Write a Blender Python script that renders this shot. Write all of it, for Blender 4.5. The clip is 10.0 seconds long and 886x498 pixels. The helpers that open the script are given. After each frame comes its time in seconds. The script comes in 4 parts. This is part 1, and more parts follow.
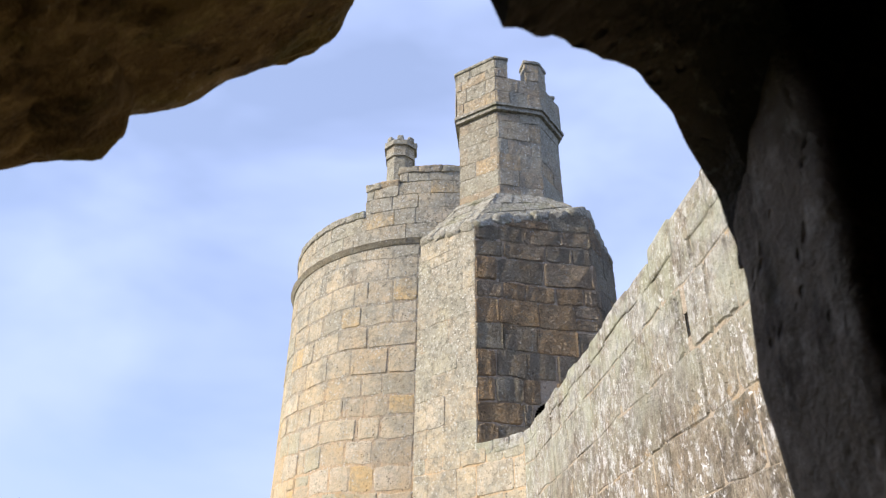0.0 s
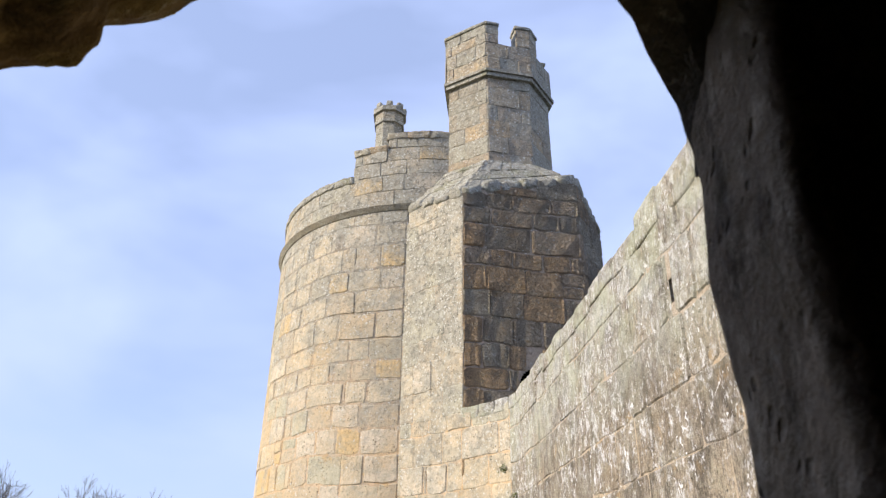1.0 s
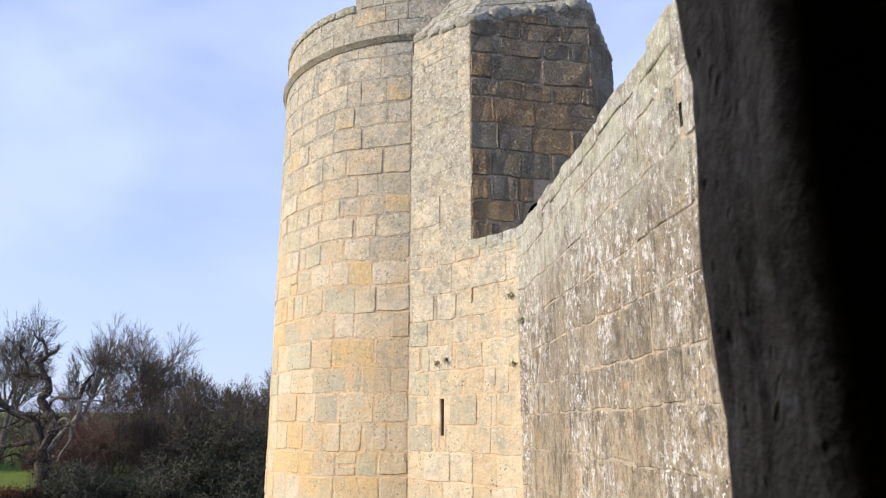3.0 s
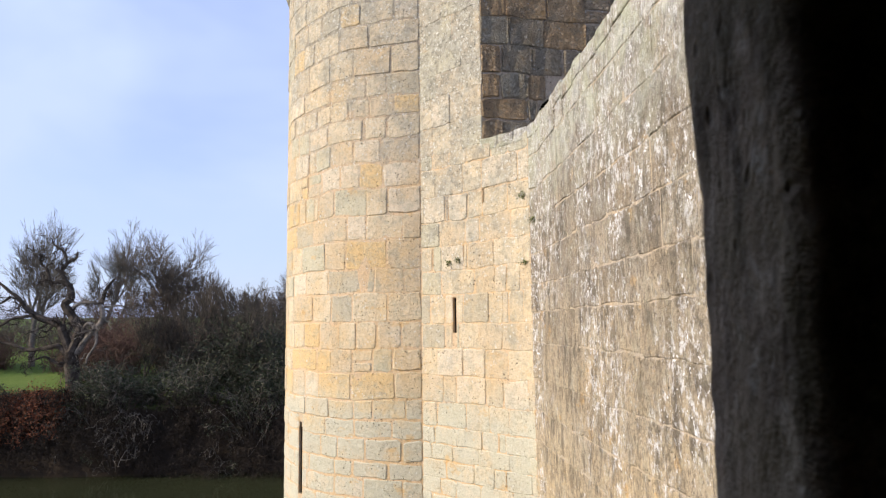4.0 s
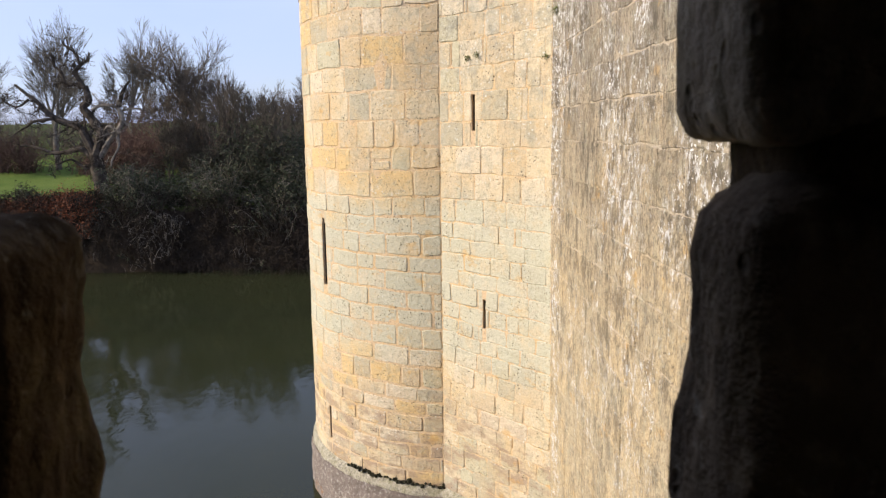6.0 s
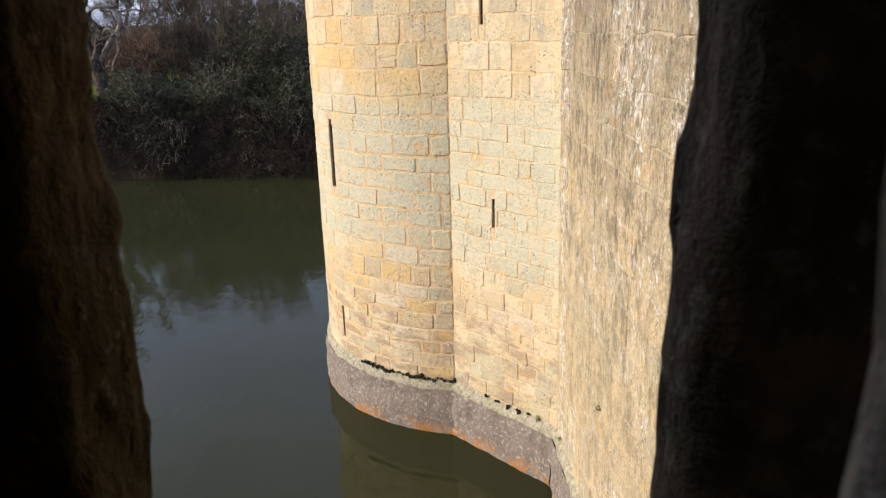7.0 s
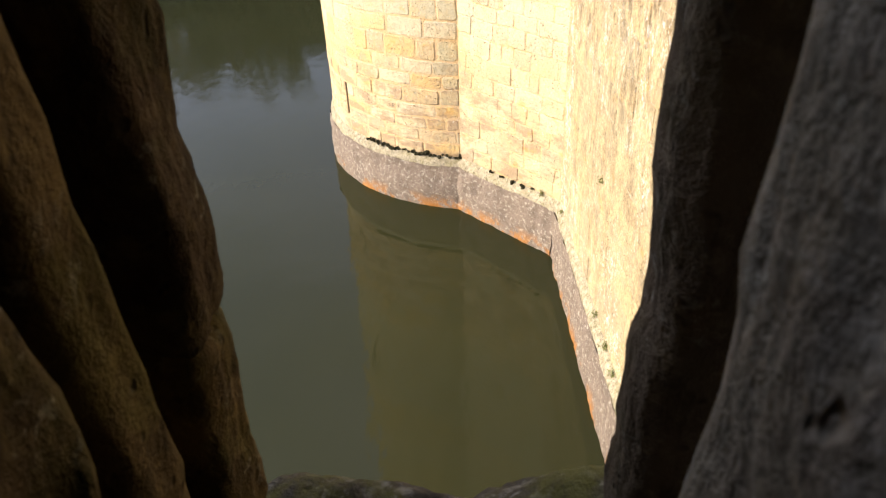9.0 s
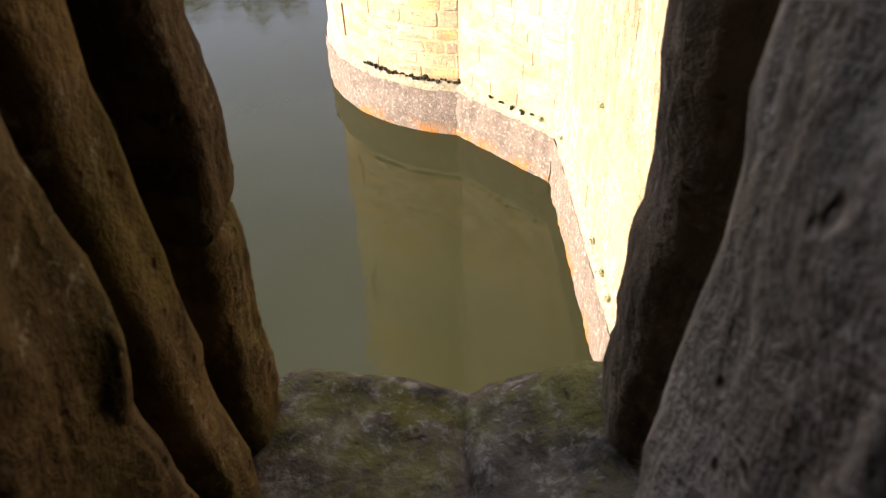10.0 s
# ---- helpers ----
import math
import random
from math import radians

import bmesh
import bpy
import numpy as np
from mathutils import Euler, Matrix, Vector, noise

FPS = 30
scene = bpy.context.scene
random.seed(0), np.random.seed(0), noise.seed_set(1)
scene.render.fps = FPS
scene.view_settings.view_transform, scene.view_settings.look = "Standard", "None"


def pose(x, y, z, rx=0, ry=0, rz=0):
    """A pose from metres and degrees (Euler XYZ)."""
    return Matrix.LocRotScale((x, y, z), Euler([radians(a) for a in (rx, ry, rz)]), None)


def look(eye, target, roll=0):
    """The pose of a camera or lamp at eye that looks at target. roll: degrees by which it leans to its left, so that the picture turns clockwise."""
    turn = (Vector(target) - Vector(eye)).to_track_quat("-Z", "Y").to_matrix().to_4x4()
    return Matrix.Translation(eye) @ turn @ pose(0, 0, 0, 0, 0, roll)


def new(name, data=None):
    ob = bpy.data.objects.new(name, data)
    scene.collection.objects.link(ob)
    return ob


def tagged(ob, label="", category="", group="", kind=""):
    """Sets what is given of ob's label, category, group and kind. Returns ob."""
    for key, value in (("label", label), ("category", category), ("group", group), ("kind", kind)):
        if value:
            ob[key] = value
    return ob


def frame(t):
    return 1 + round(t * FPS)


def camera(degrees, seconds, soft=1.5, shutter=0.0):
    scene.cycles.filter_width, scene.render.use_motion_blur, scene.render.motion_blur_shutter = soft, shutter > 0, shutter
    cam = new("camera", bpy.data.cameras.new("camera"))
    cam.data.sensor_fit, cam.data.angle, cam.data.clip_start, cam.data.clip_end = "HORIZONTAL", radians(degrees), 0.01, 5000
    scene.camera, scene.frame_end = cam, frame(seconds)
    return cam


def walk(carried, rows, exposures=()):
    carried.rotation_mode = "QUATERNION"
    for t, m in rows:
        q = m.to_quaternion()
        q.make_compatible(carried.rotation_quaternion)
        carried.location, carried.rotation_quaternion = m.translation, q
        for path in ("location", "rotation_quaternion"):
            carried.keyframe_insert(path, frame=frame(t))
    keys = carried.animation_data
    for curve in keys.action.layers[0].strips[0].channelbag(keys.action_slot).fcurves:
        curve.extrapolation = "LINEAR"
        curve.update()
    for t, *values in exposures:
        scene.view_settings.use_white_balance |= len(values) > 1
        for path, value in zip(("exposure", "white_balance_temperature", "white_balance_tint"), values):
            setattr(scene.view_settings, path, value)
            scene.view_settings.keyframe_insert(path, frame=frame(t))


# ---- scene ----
cam = camera(63.2, 10.0, soft=1.3)
# focused on the tower: the stones at arm's length are soft
cam.data.dof.use_dof, cam.data.dof.focus_distance, cam.data.dof.aperture_fstop = True, 14.0, 22.0
# seconds, eye x y z, yaw to the left, pitch up, roll
ROWS = [
    (0.0, 0.000, 0.000, 8.400, 0.02, 29.11, 0.62),
    (0.5, 0.006, 0.002, 8.380, -0.71, 28.25, 0.54),
    (1.0, 0.012, 0.004, 8.364, -1.04, 26.60, 0.73),
    (1.5, 0.018, 0.006, 8.346, -1.01, 24.32, 0.75),
    (2.0, 0.027, 0.008, 8.331, -0.79, 21.10, 0.64),
    (2.5, 0.030, 0.010, 8.312, -0.55, 17.98, 0.42),
    (2.7, 0.032, 0.011, 8.303, -0.56, 16.32, 0.25),
    (4.0, 0.048, 0.016, 8.240, 0.63, 6.11, -0.65),
    (4.5, 0.054, 0.018, 8.212, 0.90, 2.81, -0.56),
    (5.0, 0.060, 0.020, 8.184, 1.49, -0.88, -0.41),
    (5.5, 0.066, 0.010, 8.150, 1.96, -5.10, -0.34),
    (7.0, 0.069, -0.020, 8.048, 3.22, -16.90, -1.60),
    (7.5, 0.070, -0.030, 8.024, 3.48, -20.71, -2.02),
    (8.0, 0.068, -0.040, 8.000, 3.80, -25.69, -2.40),
    (8.5, 0.065, -0.050, 7.976, 4.07, -29.97, -2.32),
    (9.0, 0.063, -0.060, 7.964, 4.32, -34.14, -2.40),
    (9.5, 0.060, -0.070, 7.952, 4.45, -37.55, -2.32),
    (10.0, 0.058, -0.080, 7.952, 4.43, -39.88, -2.36),
]


def posed(x, y, z, yaw, pitch, roll):
    a, b = radians(yaw), radians(pitch)
    ahead = Vector((-math.sin(a) * math.cos(b), math.cos(a) * math.cos(b), math.sin(b)))
    return look((x, y, z), Vector((x, y, z)) + ahead, roll)


# seconds, stops, white balance
EXPOSURES = [(0.0, 0.23, 6500, 10), (2.5, 0.24, 6550, 11), (4.5, 0.23, 6600, 11), (5.5, 0.21, 6700, 10), (7.0, 0.23, 7000, 10), (8.0, 0.38, 7300, 10), (9.0, 0.84, 7800, 10), (9.5, 1.07, 8000, 13), (10.0, 1.50, 8000, 15)]
walk(cam, [(r[0], posed(*r[1:])) for r in ROWS], EXPOSURES)

# ---- light ----
SUN = Vector((-0.96, -0.25, 0.50)).normalized()
world = bpy.data.worlds.new("sky")
scene.world = world
world.use_nodes = True
wn, wl = world.node_tree.nodes, world.node_tree.links
wn.clear()
sky = wn.new("ShaderNodeTexSky")
sky.sky_type, sky.sun_disc = "NISHITA", False
sky.sun_elevation = math.asin(SUN.z)
sky.sun_rotation = math.atan2(SUN.x, SUN.y)
sky.air_density, sky.dust_density, sky.ozone_density = 1.0, 1.0, 1.5
coord = wn.new("ShaderNodeTexCoord")
mapn = wn.new("ShaderNodeMapping")
mapn.inputs["Rotation"].default_value = (0.25, -0.35, 0.5)
mapn.inputs["Scale"].default_value = (1.5, 2.0, 3.0)
wl.new(coord.outputs["Generated"], mapn.inputs["Vector"])
cloud = wn.new("ShaderNodeTexNoise")
cloud.inputs["Scale"].default_value, cloud.inputs["Detail"].default_value = 1.5, 4.0
cloud.inputs["Roughness"].default_value, cloud.inputs["Distortion"].default_value = 0.48, 0.25
wl.new(mapn.outputs["Vector"], cloud.inputs["Vector"])
cramp = wn.new("ShaderNodeValToRGB")
cramp.color_ramp.elements[0].position, cramp.color_ramp.elements[0].color = 0.38, (0.56, 0.56, 0.56, 1)
cramp.color_ramp.elements[1].position, cramp.color_ramp.elements[1].color = 0.60, (1.0, 1.0, 1.0, 1)
wl.new(cloud.outputs["Fac"], cramp.inputs["Fac"])
cmix = wn.new("ShaderNodeMix")
cmix.data_type = "RGBA"
wl.new(cramp.outputs["Color"], cmix.inputs["Factor"])
wl.new(sky.outputs["Color"], cmix.inputs["A"])
cmix.inputs["B"].default_value = (3.6, 4.42, 7.1, 1)
back = wn.new("ShaderNodeBackground")
back.inputs["Strength"].default_value = 0.15
wl.new(cmix.outputs["Result"], back.inputs["Color"])
wo = wn.new("ShaderNodeOutputWorld")
wl.new(back.outputs["Background"], wo.inputs["Surface"])
sun = new("sun", bpy.data.lights.new("sun", "SUN"))
sun.data.energy, sun.data.angle, sun.data.color = 4.6, radians(0.6), (1.0, 0.90, 0.76)
sun.matrix_world = look((-60, -15, 40), Vector((-60, -15, 40)) - SUN)


# ---- materials ----
class Mat:
    """A node material with a few short helpers."""

    def __init__(self, name, rough=0.9, spec=0.2):
        self.m = bpy.data.materials.new(name)
        self.m.use_nodes = True
        self.n, self.l = self.m.node_tree.nodes, self.m.node_tree.links
        self.b = self.n["Principled BSDF"]
        self.b.inputs["Roughness"].default_value = rough
        self.b.inputs["Specular IOR Level"].default_value = spec
        self.geo = self.n.new("ShaderNodeNewGeometry")
        self.pos = self.geo.outputs["Position"]

    def put(self, socket, value):
        if isinstance(value, (int, float)):
            socket.default_value = value
        elif isinstance(value, tuple):
            socket.default_value = (*value, 1.0)
        else:
            self.l.new(value, socket)

    def scaled(self, v):
        n = self.n.new("ShaderNodeMapping")
        n.inputs["Scale"].default_value = v
        self.l.new(self.pos, n.inputs["Vector"])
        return n.outputs["Vector"]

    def noise(self, scale, detail=4.0, rough=0.6, vec=None, distort=0.0):
        n = self.n.new("ShaderNodeTexNoise")
        n.inputs["Scale"].default_value, n.inputs["Detail"].default_value = scale, detail
        n.inputs["Roughness"].default_value, n.inputs["Distortion"].default_value = rough, distort
        self.l.new(vec or self.pos, n.inputs["Vector"])
        return n.outputs["Fac"]

    def cells(self, scale, vec=None):
        n = self.n.new("ShaderNodeTexVoronoi")
        n.inputs["Scale"].default_value = scale
        self.l.new(vec or self.pos, n.inputs["Vector"])
        return n.outputs["Distance"]

    def bent(self, amount, scale=(1.0, 1.0, 1.0)):
        """The place, pushed about by noise so that spots are not round."""
        n = self.n.new("ShaderNodeTexNoise")
        n.inputs["Scale"].default_value, n.inputs["Detail"].default_value = 14.0, 3.0
        self.l.new(self.pos, n.inputs["Vector"])
        k = self.n.new("ShaderNodeVectorMath")
        k.operation = "SCALE"
        self.l.new(n.outputs["Color"], k.inputs[0])
        k.inputs["Scale"].default_value = amount * 2
        a = self.n.new("ShaderNodeVectorMath")
        a.operation = "ADD"
        self.l.new(self.scaled(scale), a.inputs[0])
        self.l.new(k.outputs[0], a.inputs[1])
        return a.outputs[0]

    def span(self, v, a, b, c=0.0, d=1.0):
        n = self.n.new("ShaderNodeMapRange")
        for i, x in enumerate((v, a, b, c, d)):
            self.put(n.inputs[i], x)
        return n.outputs["Result"]

    def math(self, op, a, b=0.0):
        n = self.n.new("ShaderNodeMath")
        n.operation = op
        self.put(n.inputs[0], a)
        self.put(n.inputs[1], b)
        return n.outputs[0]

    def mix(self, fac, a, b, mode="MIX"):
        n = self.n.new("ShaderNodeMix")
        n.data_type, n.blend_type = "RGBA", mode
        self.put(n.inputs["Factor"], fac)
        self.put(n.inputs["A"], a)
        self.put(n.inputs["B"], b)
        return n.outputs["Result"]

    def ramp(self, v, stops, mode="LINEAR"):
        n = self.n.new("ShaderNodeValToRGB")
        r = n.color_ramp
        r.interpolation = mode
        while len(r.elements) < len(stops):
            r.elements.new(0.5)
        for e, (p, c) in zip(r.elements, stops):
            e.position, e.color = p, (*c, 1.0)
        self.put(n.inputs["Fac"], v)
        return n.outputs["Color"]

    def height(self):
        n = self.n.new("ShaderNodeSeparateXYZ")
        self.l.new(self.pos, n.inputs[0])
        return n.outputs["Z"]

    def piece(self):
        """A number from 0 to 1 of its own for each piece, singly or joined."""
        o = self.n.new("ShaderNodeObjectInfo")
        s = self.math("ADD", o.outputs["Random"], self.geo.outputs["Random Per Island"])
        return self.math("FRACT", s)

    def done(self, colour, height=None, strength=0.4, distance=0.02):
        self.put(self.b.inputs["Base Color"], colour)
        if height is not None:
            n = self.n.new("ShaderNodeBump")
            n.inputs["Strength"].default_value, n.inputs["Distance"].default_value = strength, distance
            self.l.new(height, n.inputs["Height"])
            self.l.new(n.outputs["Normal"], self.b.inputs["Normal"])
        return self.m


def ashlar(name, stops, lichen_low, lichen_high, soot=0.0, streaks=False, band=False, single=None, gold=0.5):
    """Weathered sandstone, each block with its own tint, lichen growing thicker towards the top."""
    m = Mat(name, 0.92, 0.15)
    tint = m.mix(0.0, single, single) if single else m.ramp(m.piece(), stops, "CONSTANT")
    z = m.height()
    grow = m.span(z, lichen_low, lichen_high)
    base = tint
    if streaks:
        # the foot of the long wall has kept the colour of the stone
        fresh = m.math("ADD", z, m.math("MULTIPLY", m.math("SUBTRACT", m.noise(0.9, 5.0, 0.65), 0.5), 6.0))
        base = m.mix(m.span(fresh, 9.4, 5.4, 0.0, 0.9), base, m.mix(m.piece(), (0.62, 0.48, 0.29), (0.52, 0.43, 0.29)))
    if single and band:
        # high up the joints have weathered dark
        base = m.mix(m.span(grow, 0.35, 0.9, 0.0, 0.75), base, (0.25, 0.215, 0.165))
    cloudy = m.noise(1.1, 6.0, 0.68)
    base = m.mix(m.math("MULTIPLY", m.span(cloudy, 0.46, 0.62, 0.0, gold), m.span(grow, 0.0, 1.0, 1.0, 0.25)), base, (0.60, 0.41, 0.19))
    smudge = m.noise(4.6, 6.0, 0.72)
    base = m.mix(m.span(smudge, 0.50, 0.62, 0.0, 0.25 if single else 0.45), base, (0.38, 0.36, 0.265))
    if band and not single:
        low = m.math("MULTIPLY", m.span(z, 3.5, 4.1), m.span(z, 7.3, 6.6))
        base = m.mix(m.math("MULTIPLY", low, m.span(m.noise(2.4, 5.0, 0.7), 0.32, 0.52, 0.15, 0.85)), base, (0.52, 0.502, 0.39))
        foot = m.math("MULTIPLY", m.span(z, 3.3, 2.5), m.span(m.noise(1.6, 6.0, 0.7, m.scaled((1.0, 1.0, 2.4))), 0.46, 0.58, 0.0, 0.75))
        base = m.mix(foot, base, (0.36, 0.255, 0.18))
    grain = m.noise(30.0, 5.0, 0.72)
    base = m.mix(m.span(grain, 0.47, 0.64, 0.0, 0.38 if band else 0.55), base, m.mix(0.62, base, (0.16, 0.13, 0.09)))
    base = m.mix(m.span(m.noise(70.0, 3.0, 0.7), 0.58, 0.72, 0.0, 0.4), base, (0.68, 0.63, 0.52))
    speck = m.span(m.noise(20.0, 7.0, 0.82), 0.53, 0.60)
    base = m.mix(m.math("MULTIPLY", speck, m.span(m.noise(1.5, 5.0, 0.65), 0.45, 0.62, 0.0 if band else 0.14, 0.55 if band else 0.72)), base, (0.15, 0.125, 0.09))
    patches = m.noise(1.9, 7.0, 0.75)
    edge = m.math("ADD", patches, m.math("MULTIPLY", grow, 0.24))
    base = m.mix(m.span(edge, 0.56, 0.78, 0.0, 0.55 if soot else 0.88), base, m.mix(m.span(m.noise(8.0, 6.0, 0.75), 0.35, 0.65), (0.25, 0.235, 0.185), (0.44, 0.42, 0.345)))
    pale = m.math("MULTIPLY", m.span(m.noise(17.0, 6.0, 0.78), 0.57, 0.66), m.span(edge, 0.46, 0.66))
    base = m.mix(m.math("MULTIPLY", pale, 0.75), base, (0.62, 0.61, 0.55))
    holes = m.math("MULTIPLY", m.span(m.cells(17.0, m.bent(0.05)), 0.21, 0.13), m.span(m.noise(2.7, 4.0), 0.45, 0.56))
    base = m.mix(m.math("MULTIPLY", holes, 0.8), base, (0.07, 0.06, 0.045))
    orange = m.span(m.noise(2.3, 5.0, 0.6, m.scaled((1.0, 1.0, 1.6))), 0.62, 0.68)
    base = m.mix(m.math("MULTIPLY", orange, m.span(grow, 0.0, 0.8, 0.4, 0.08)), base, (0.58, 0.33, 0.09))
    if soot:
        base = m.mix(m.math("MULTIPLY", m.span(m.noise(2.2, 6.0, 0.7), 0.46, 0.62), soot), base, (0.13, 0.105, 0.08))
    algae = m.math("MULTIPLY", m.span(m.noise(9.0, 8.0, 0.84), 0.51, 0.58), m.math("MULTIPLY", grow, 0.6))
    base = m.mix(algae, base, (0.115, 0.108, 0.082))
    crust = m.math("MULTIPLY", m.span(m.cells(15.0, m.bent(0.05)), 0.28, 0.20), m.span(m.math("ADD", m.noise(3.1, 5.0, 0.7), m.math("MULTIPLY", grow, 0.16)), 0.56, 0.62))
    base = m.mix(m.math("MULTIPLY", crust, 0.8), base, (0.64, 0.63, 0.56))
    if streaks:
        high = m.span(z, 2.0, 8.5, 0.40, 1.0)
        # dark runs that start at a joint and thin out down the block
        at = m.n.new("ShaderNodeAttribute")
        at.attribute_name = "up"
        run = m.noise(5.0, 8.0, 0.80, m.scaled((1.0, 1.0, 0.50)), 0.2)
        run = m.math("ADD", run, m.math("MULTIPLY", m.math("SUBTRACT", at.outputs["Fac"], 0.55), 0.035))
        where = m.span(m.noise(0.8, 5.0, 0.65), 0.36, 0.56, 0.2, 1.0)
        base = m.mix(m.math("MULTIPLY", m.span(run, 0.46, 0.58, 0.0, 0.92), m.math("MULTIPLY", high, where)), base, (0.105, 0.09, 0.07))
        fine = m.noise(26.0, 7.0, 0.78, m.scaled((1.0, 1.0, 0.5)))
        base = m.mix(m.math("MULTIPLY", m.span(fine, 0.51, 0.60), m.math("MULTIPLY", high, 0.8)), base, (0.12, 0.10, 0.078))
        # white lichen in clumps, thicker high up and in the hollow of the corner
        sep = m.n.new("ShaderNodeSeparateXYZ")
        m.l.new(m.pos, sep.inputs[0])
        nook = m.math("MULTIPLY", m.span(sep.outputs["Y"], 10.75, 11.05), m.span(sep.outputs["Y"], 11.55, 11.3))
        place = m.math("ADD", m.noise(1.0, 6.0, 0.72, m.scaled((1.0, 1.0, 0.6))), m.math("MULTIPLY", m.span(z, 5.0, 11.0), 0.15))
        place = m.math("ADD", place, m.math("MULTIPLY", nook, 0.10))
        crown = m.span(m.math("ADD", z, m.noise(1.6, 4.0)), 10.5, 11.2)
        place = m.math("SUBTRACT", place, m.math("MULTIPLY", crown, 0.035))
        bloom = m.math("MULTIPLY", m.span(m.noise(9.0, 8.0, 0.84, m.scaled((1.0, 1.0, 0.75))), 0.52, 0.58), m.span(place, 0.52, 0.64))
        base = m.mix(m.math("MULTIPLY", bloom, 0.9), base, (0.68, 0.67, 0.66))
        size = m.math("MULTIPLY", m.noise(5.0, 3.0), 0.42)
        dots = m.math("MULTIPLY", m.span(m.math("SUBTRACT", size, m.cells(11.0, m.bent(0.12, (1.0, 1.0, 0.7)))), -0.02, 0.05), m.span(place, 0.53, 0.62))
        base = m.mix(m.math("MULTIPLY", dots, 0.95), base, (0.80, 0.79, 0.78))
        pale = m.mix(m.span(m.noise(7.0, 6.0, 0.7), 0.42, 0.58), (0.34, 0.345, 0.32), (0.53, 0.52, 0.455))
        base = m.mix(m.math("MULTIPLY", crown, m.span(m.noise(2.4, 6.0, 0.75), 0.42, 0.58, 0.0, 0.75)), base, pale)
        green = m.math("MULTIPLY", m.span(z, 9.6, 11.2), m.span(m.noise(1.7, 5.0, 0.7), 0.45, 0.62, 0.0, 0.6))
        base = m.mix(green, base, (0.42, 0.43, 0.30))
    rel = m.math("ADD", m.math("MULTIPLY", m.noise(9.0, 7.0, 0.7), 1.0), m.math("MULTIPLY", holes, -0.6))
    if soot > 0.4:
        worn = m.span(m.noise(17.0, 5.0, 0.75, None, 0.8), 0.42, 0.58)
        base = m.mix(m.math("MULTIPLY", worn, 0.28), base, (0.22, 0.18, 0.13))
        rel = m.math("SUBTRACT", rel, m.math("MULTIPLY", worn, 1.2))
    return m.done(base, rel, 0.9, 0.07 if soot > 0.4 else 0.035 if band else 0.05)


def plain_rock(name, a, b, c, moss=0.0):
    """Weathered rubble: blotches, pits, thin cracks and pale crusts."""
    m = Mat(name, 0.95, 0.12)
    base = m.mix(m.span(m.noise(11.0, 6.0, 0.7), 0.36, 0.64), a, b)
    base = m.mix(m.span(m.noise(46.0, 5.0, 0.7), 0.52, 0.66, 0.0, 0.8), base, c)
    dark = m.noise(19.0, 6.0, 0.75, m.scaled((1.0, 1.0, 0.45)))
    base = m.mix(m.span(dark, 0.52, 0.64, 0.0, 0.8), base, m.mix(0.75, base, (0.01, 0.008, 0.006)))
    crust = m.math("MULTIPLY", m.span(m.noise(70.0, 5.0, 0.7, m.bent(0.03)), 0.56, 0.64), m.span(m.noise(13.0, 4.0), 0.48, 0.60))
    base = m.mix(m.math("MULTIPLY", crust, 0.55), base, m.mix(0.5, c, (0.50, 0.48, 0.40)))
    if moss:
        base = m.mix(m.math("MULTIPLY", m.span(m.noise(9.0, 6.0, 0.7), 0.48, 0.60), moss), base, (0.15, 0.14, 0.025))
    pits = m.math("MULTIPLY", m.span(m.cells(60.0, m.bent(0.02)), 0.24, 0.10), m.span(m.noise(16.0, 4.0), 0.5, 0.6))
    base = m.mix(m.math("MULTIPLY", pits, 0.4), base, (0.02, 0.016, 0.012))
    rel = m.math("ADD", m.noise(24.0, 6.0, 0.72), m.math("MULTIPLY", m.noise(90.0, 4.0), 0.3))
    rel = m.math("SUBTRACT", rel, m.math("MULTIPLY", pits, 0.6))
    return m.done(base, rel, 0.6, 0.014)


CREAM, GOLD, BUFF, GREEN, PALE, GREY = (0.64, 0.53, 0.36), (0.66, 0.475, 0.24), (0.58, 0.465, 0.31), (0.53, 0.485, 0.345), (0.66, 0.56, 0.41), (0.48, 0.425, 0.31)
TOWER = ashlar("tower_sandstone", [(0, CREAM), (0.20, BUFF), (0.36, GOLD), (0.50, PALE), (0.66, GREEN), (0.78, GREY), (0.86, CREAM)], 9.5, 16.5, 0.0, False, True)
FACE = ashlar("face_sandstone", [(0, CREAM), (0.22, GREEN), (0.38, PALE), (0.58, BUFF), (0.72, GREY), (0.84, CREAM)], 6.5, 13.0, 0.0, False, True, gold=0.4)
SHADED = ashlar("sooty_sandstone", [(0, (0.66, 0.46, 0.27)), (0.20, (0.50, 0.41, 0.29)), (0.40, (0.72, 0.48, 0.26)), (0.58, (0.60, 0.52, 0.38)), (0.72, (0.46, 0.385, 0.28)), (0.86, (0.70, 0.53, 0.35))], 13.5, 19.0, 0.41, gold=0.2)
TURRET = ashlar("turret_sandstone", [(0, (0.50, 0.43, 0.31)), (0.26, (0.47, 0.37, 0.25)), (0.46, (0.44, 0.40, 0.30)), (0.66, (0.58, 0.43, 0.25)), (0.78, (0.46, 0.43, 0.33))], 14.0, 19.5, 0.25, gold=0.25)
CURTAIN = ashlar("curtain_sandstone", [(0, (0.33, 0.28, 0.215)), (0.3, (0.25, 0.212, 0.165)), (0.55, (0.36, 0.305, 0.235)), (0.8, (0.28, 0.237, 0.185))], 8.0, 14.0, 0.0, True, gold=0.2)
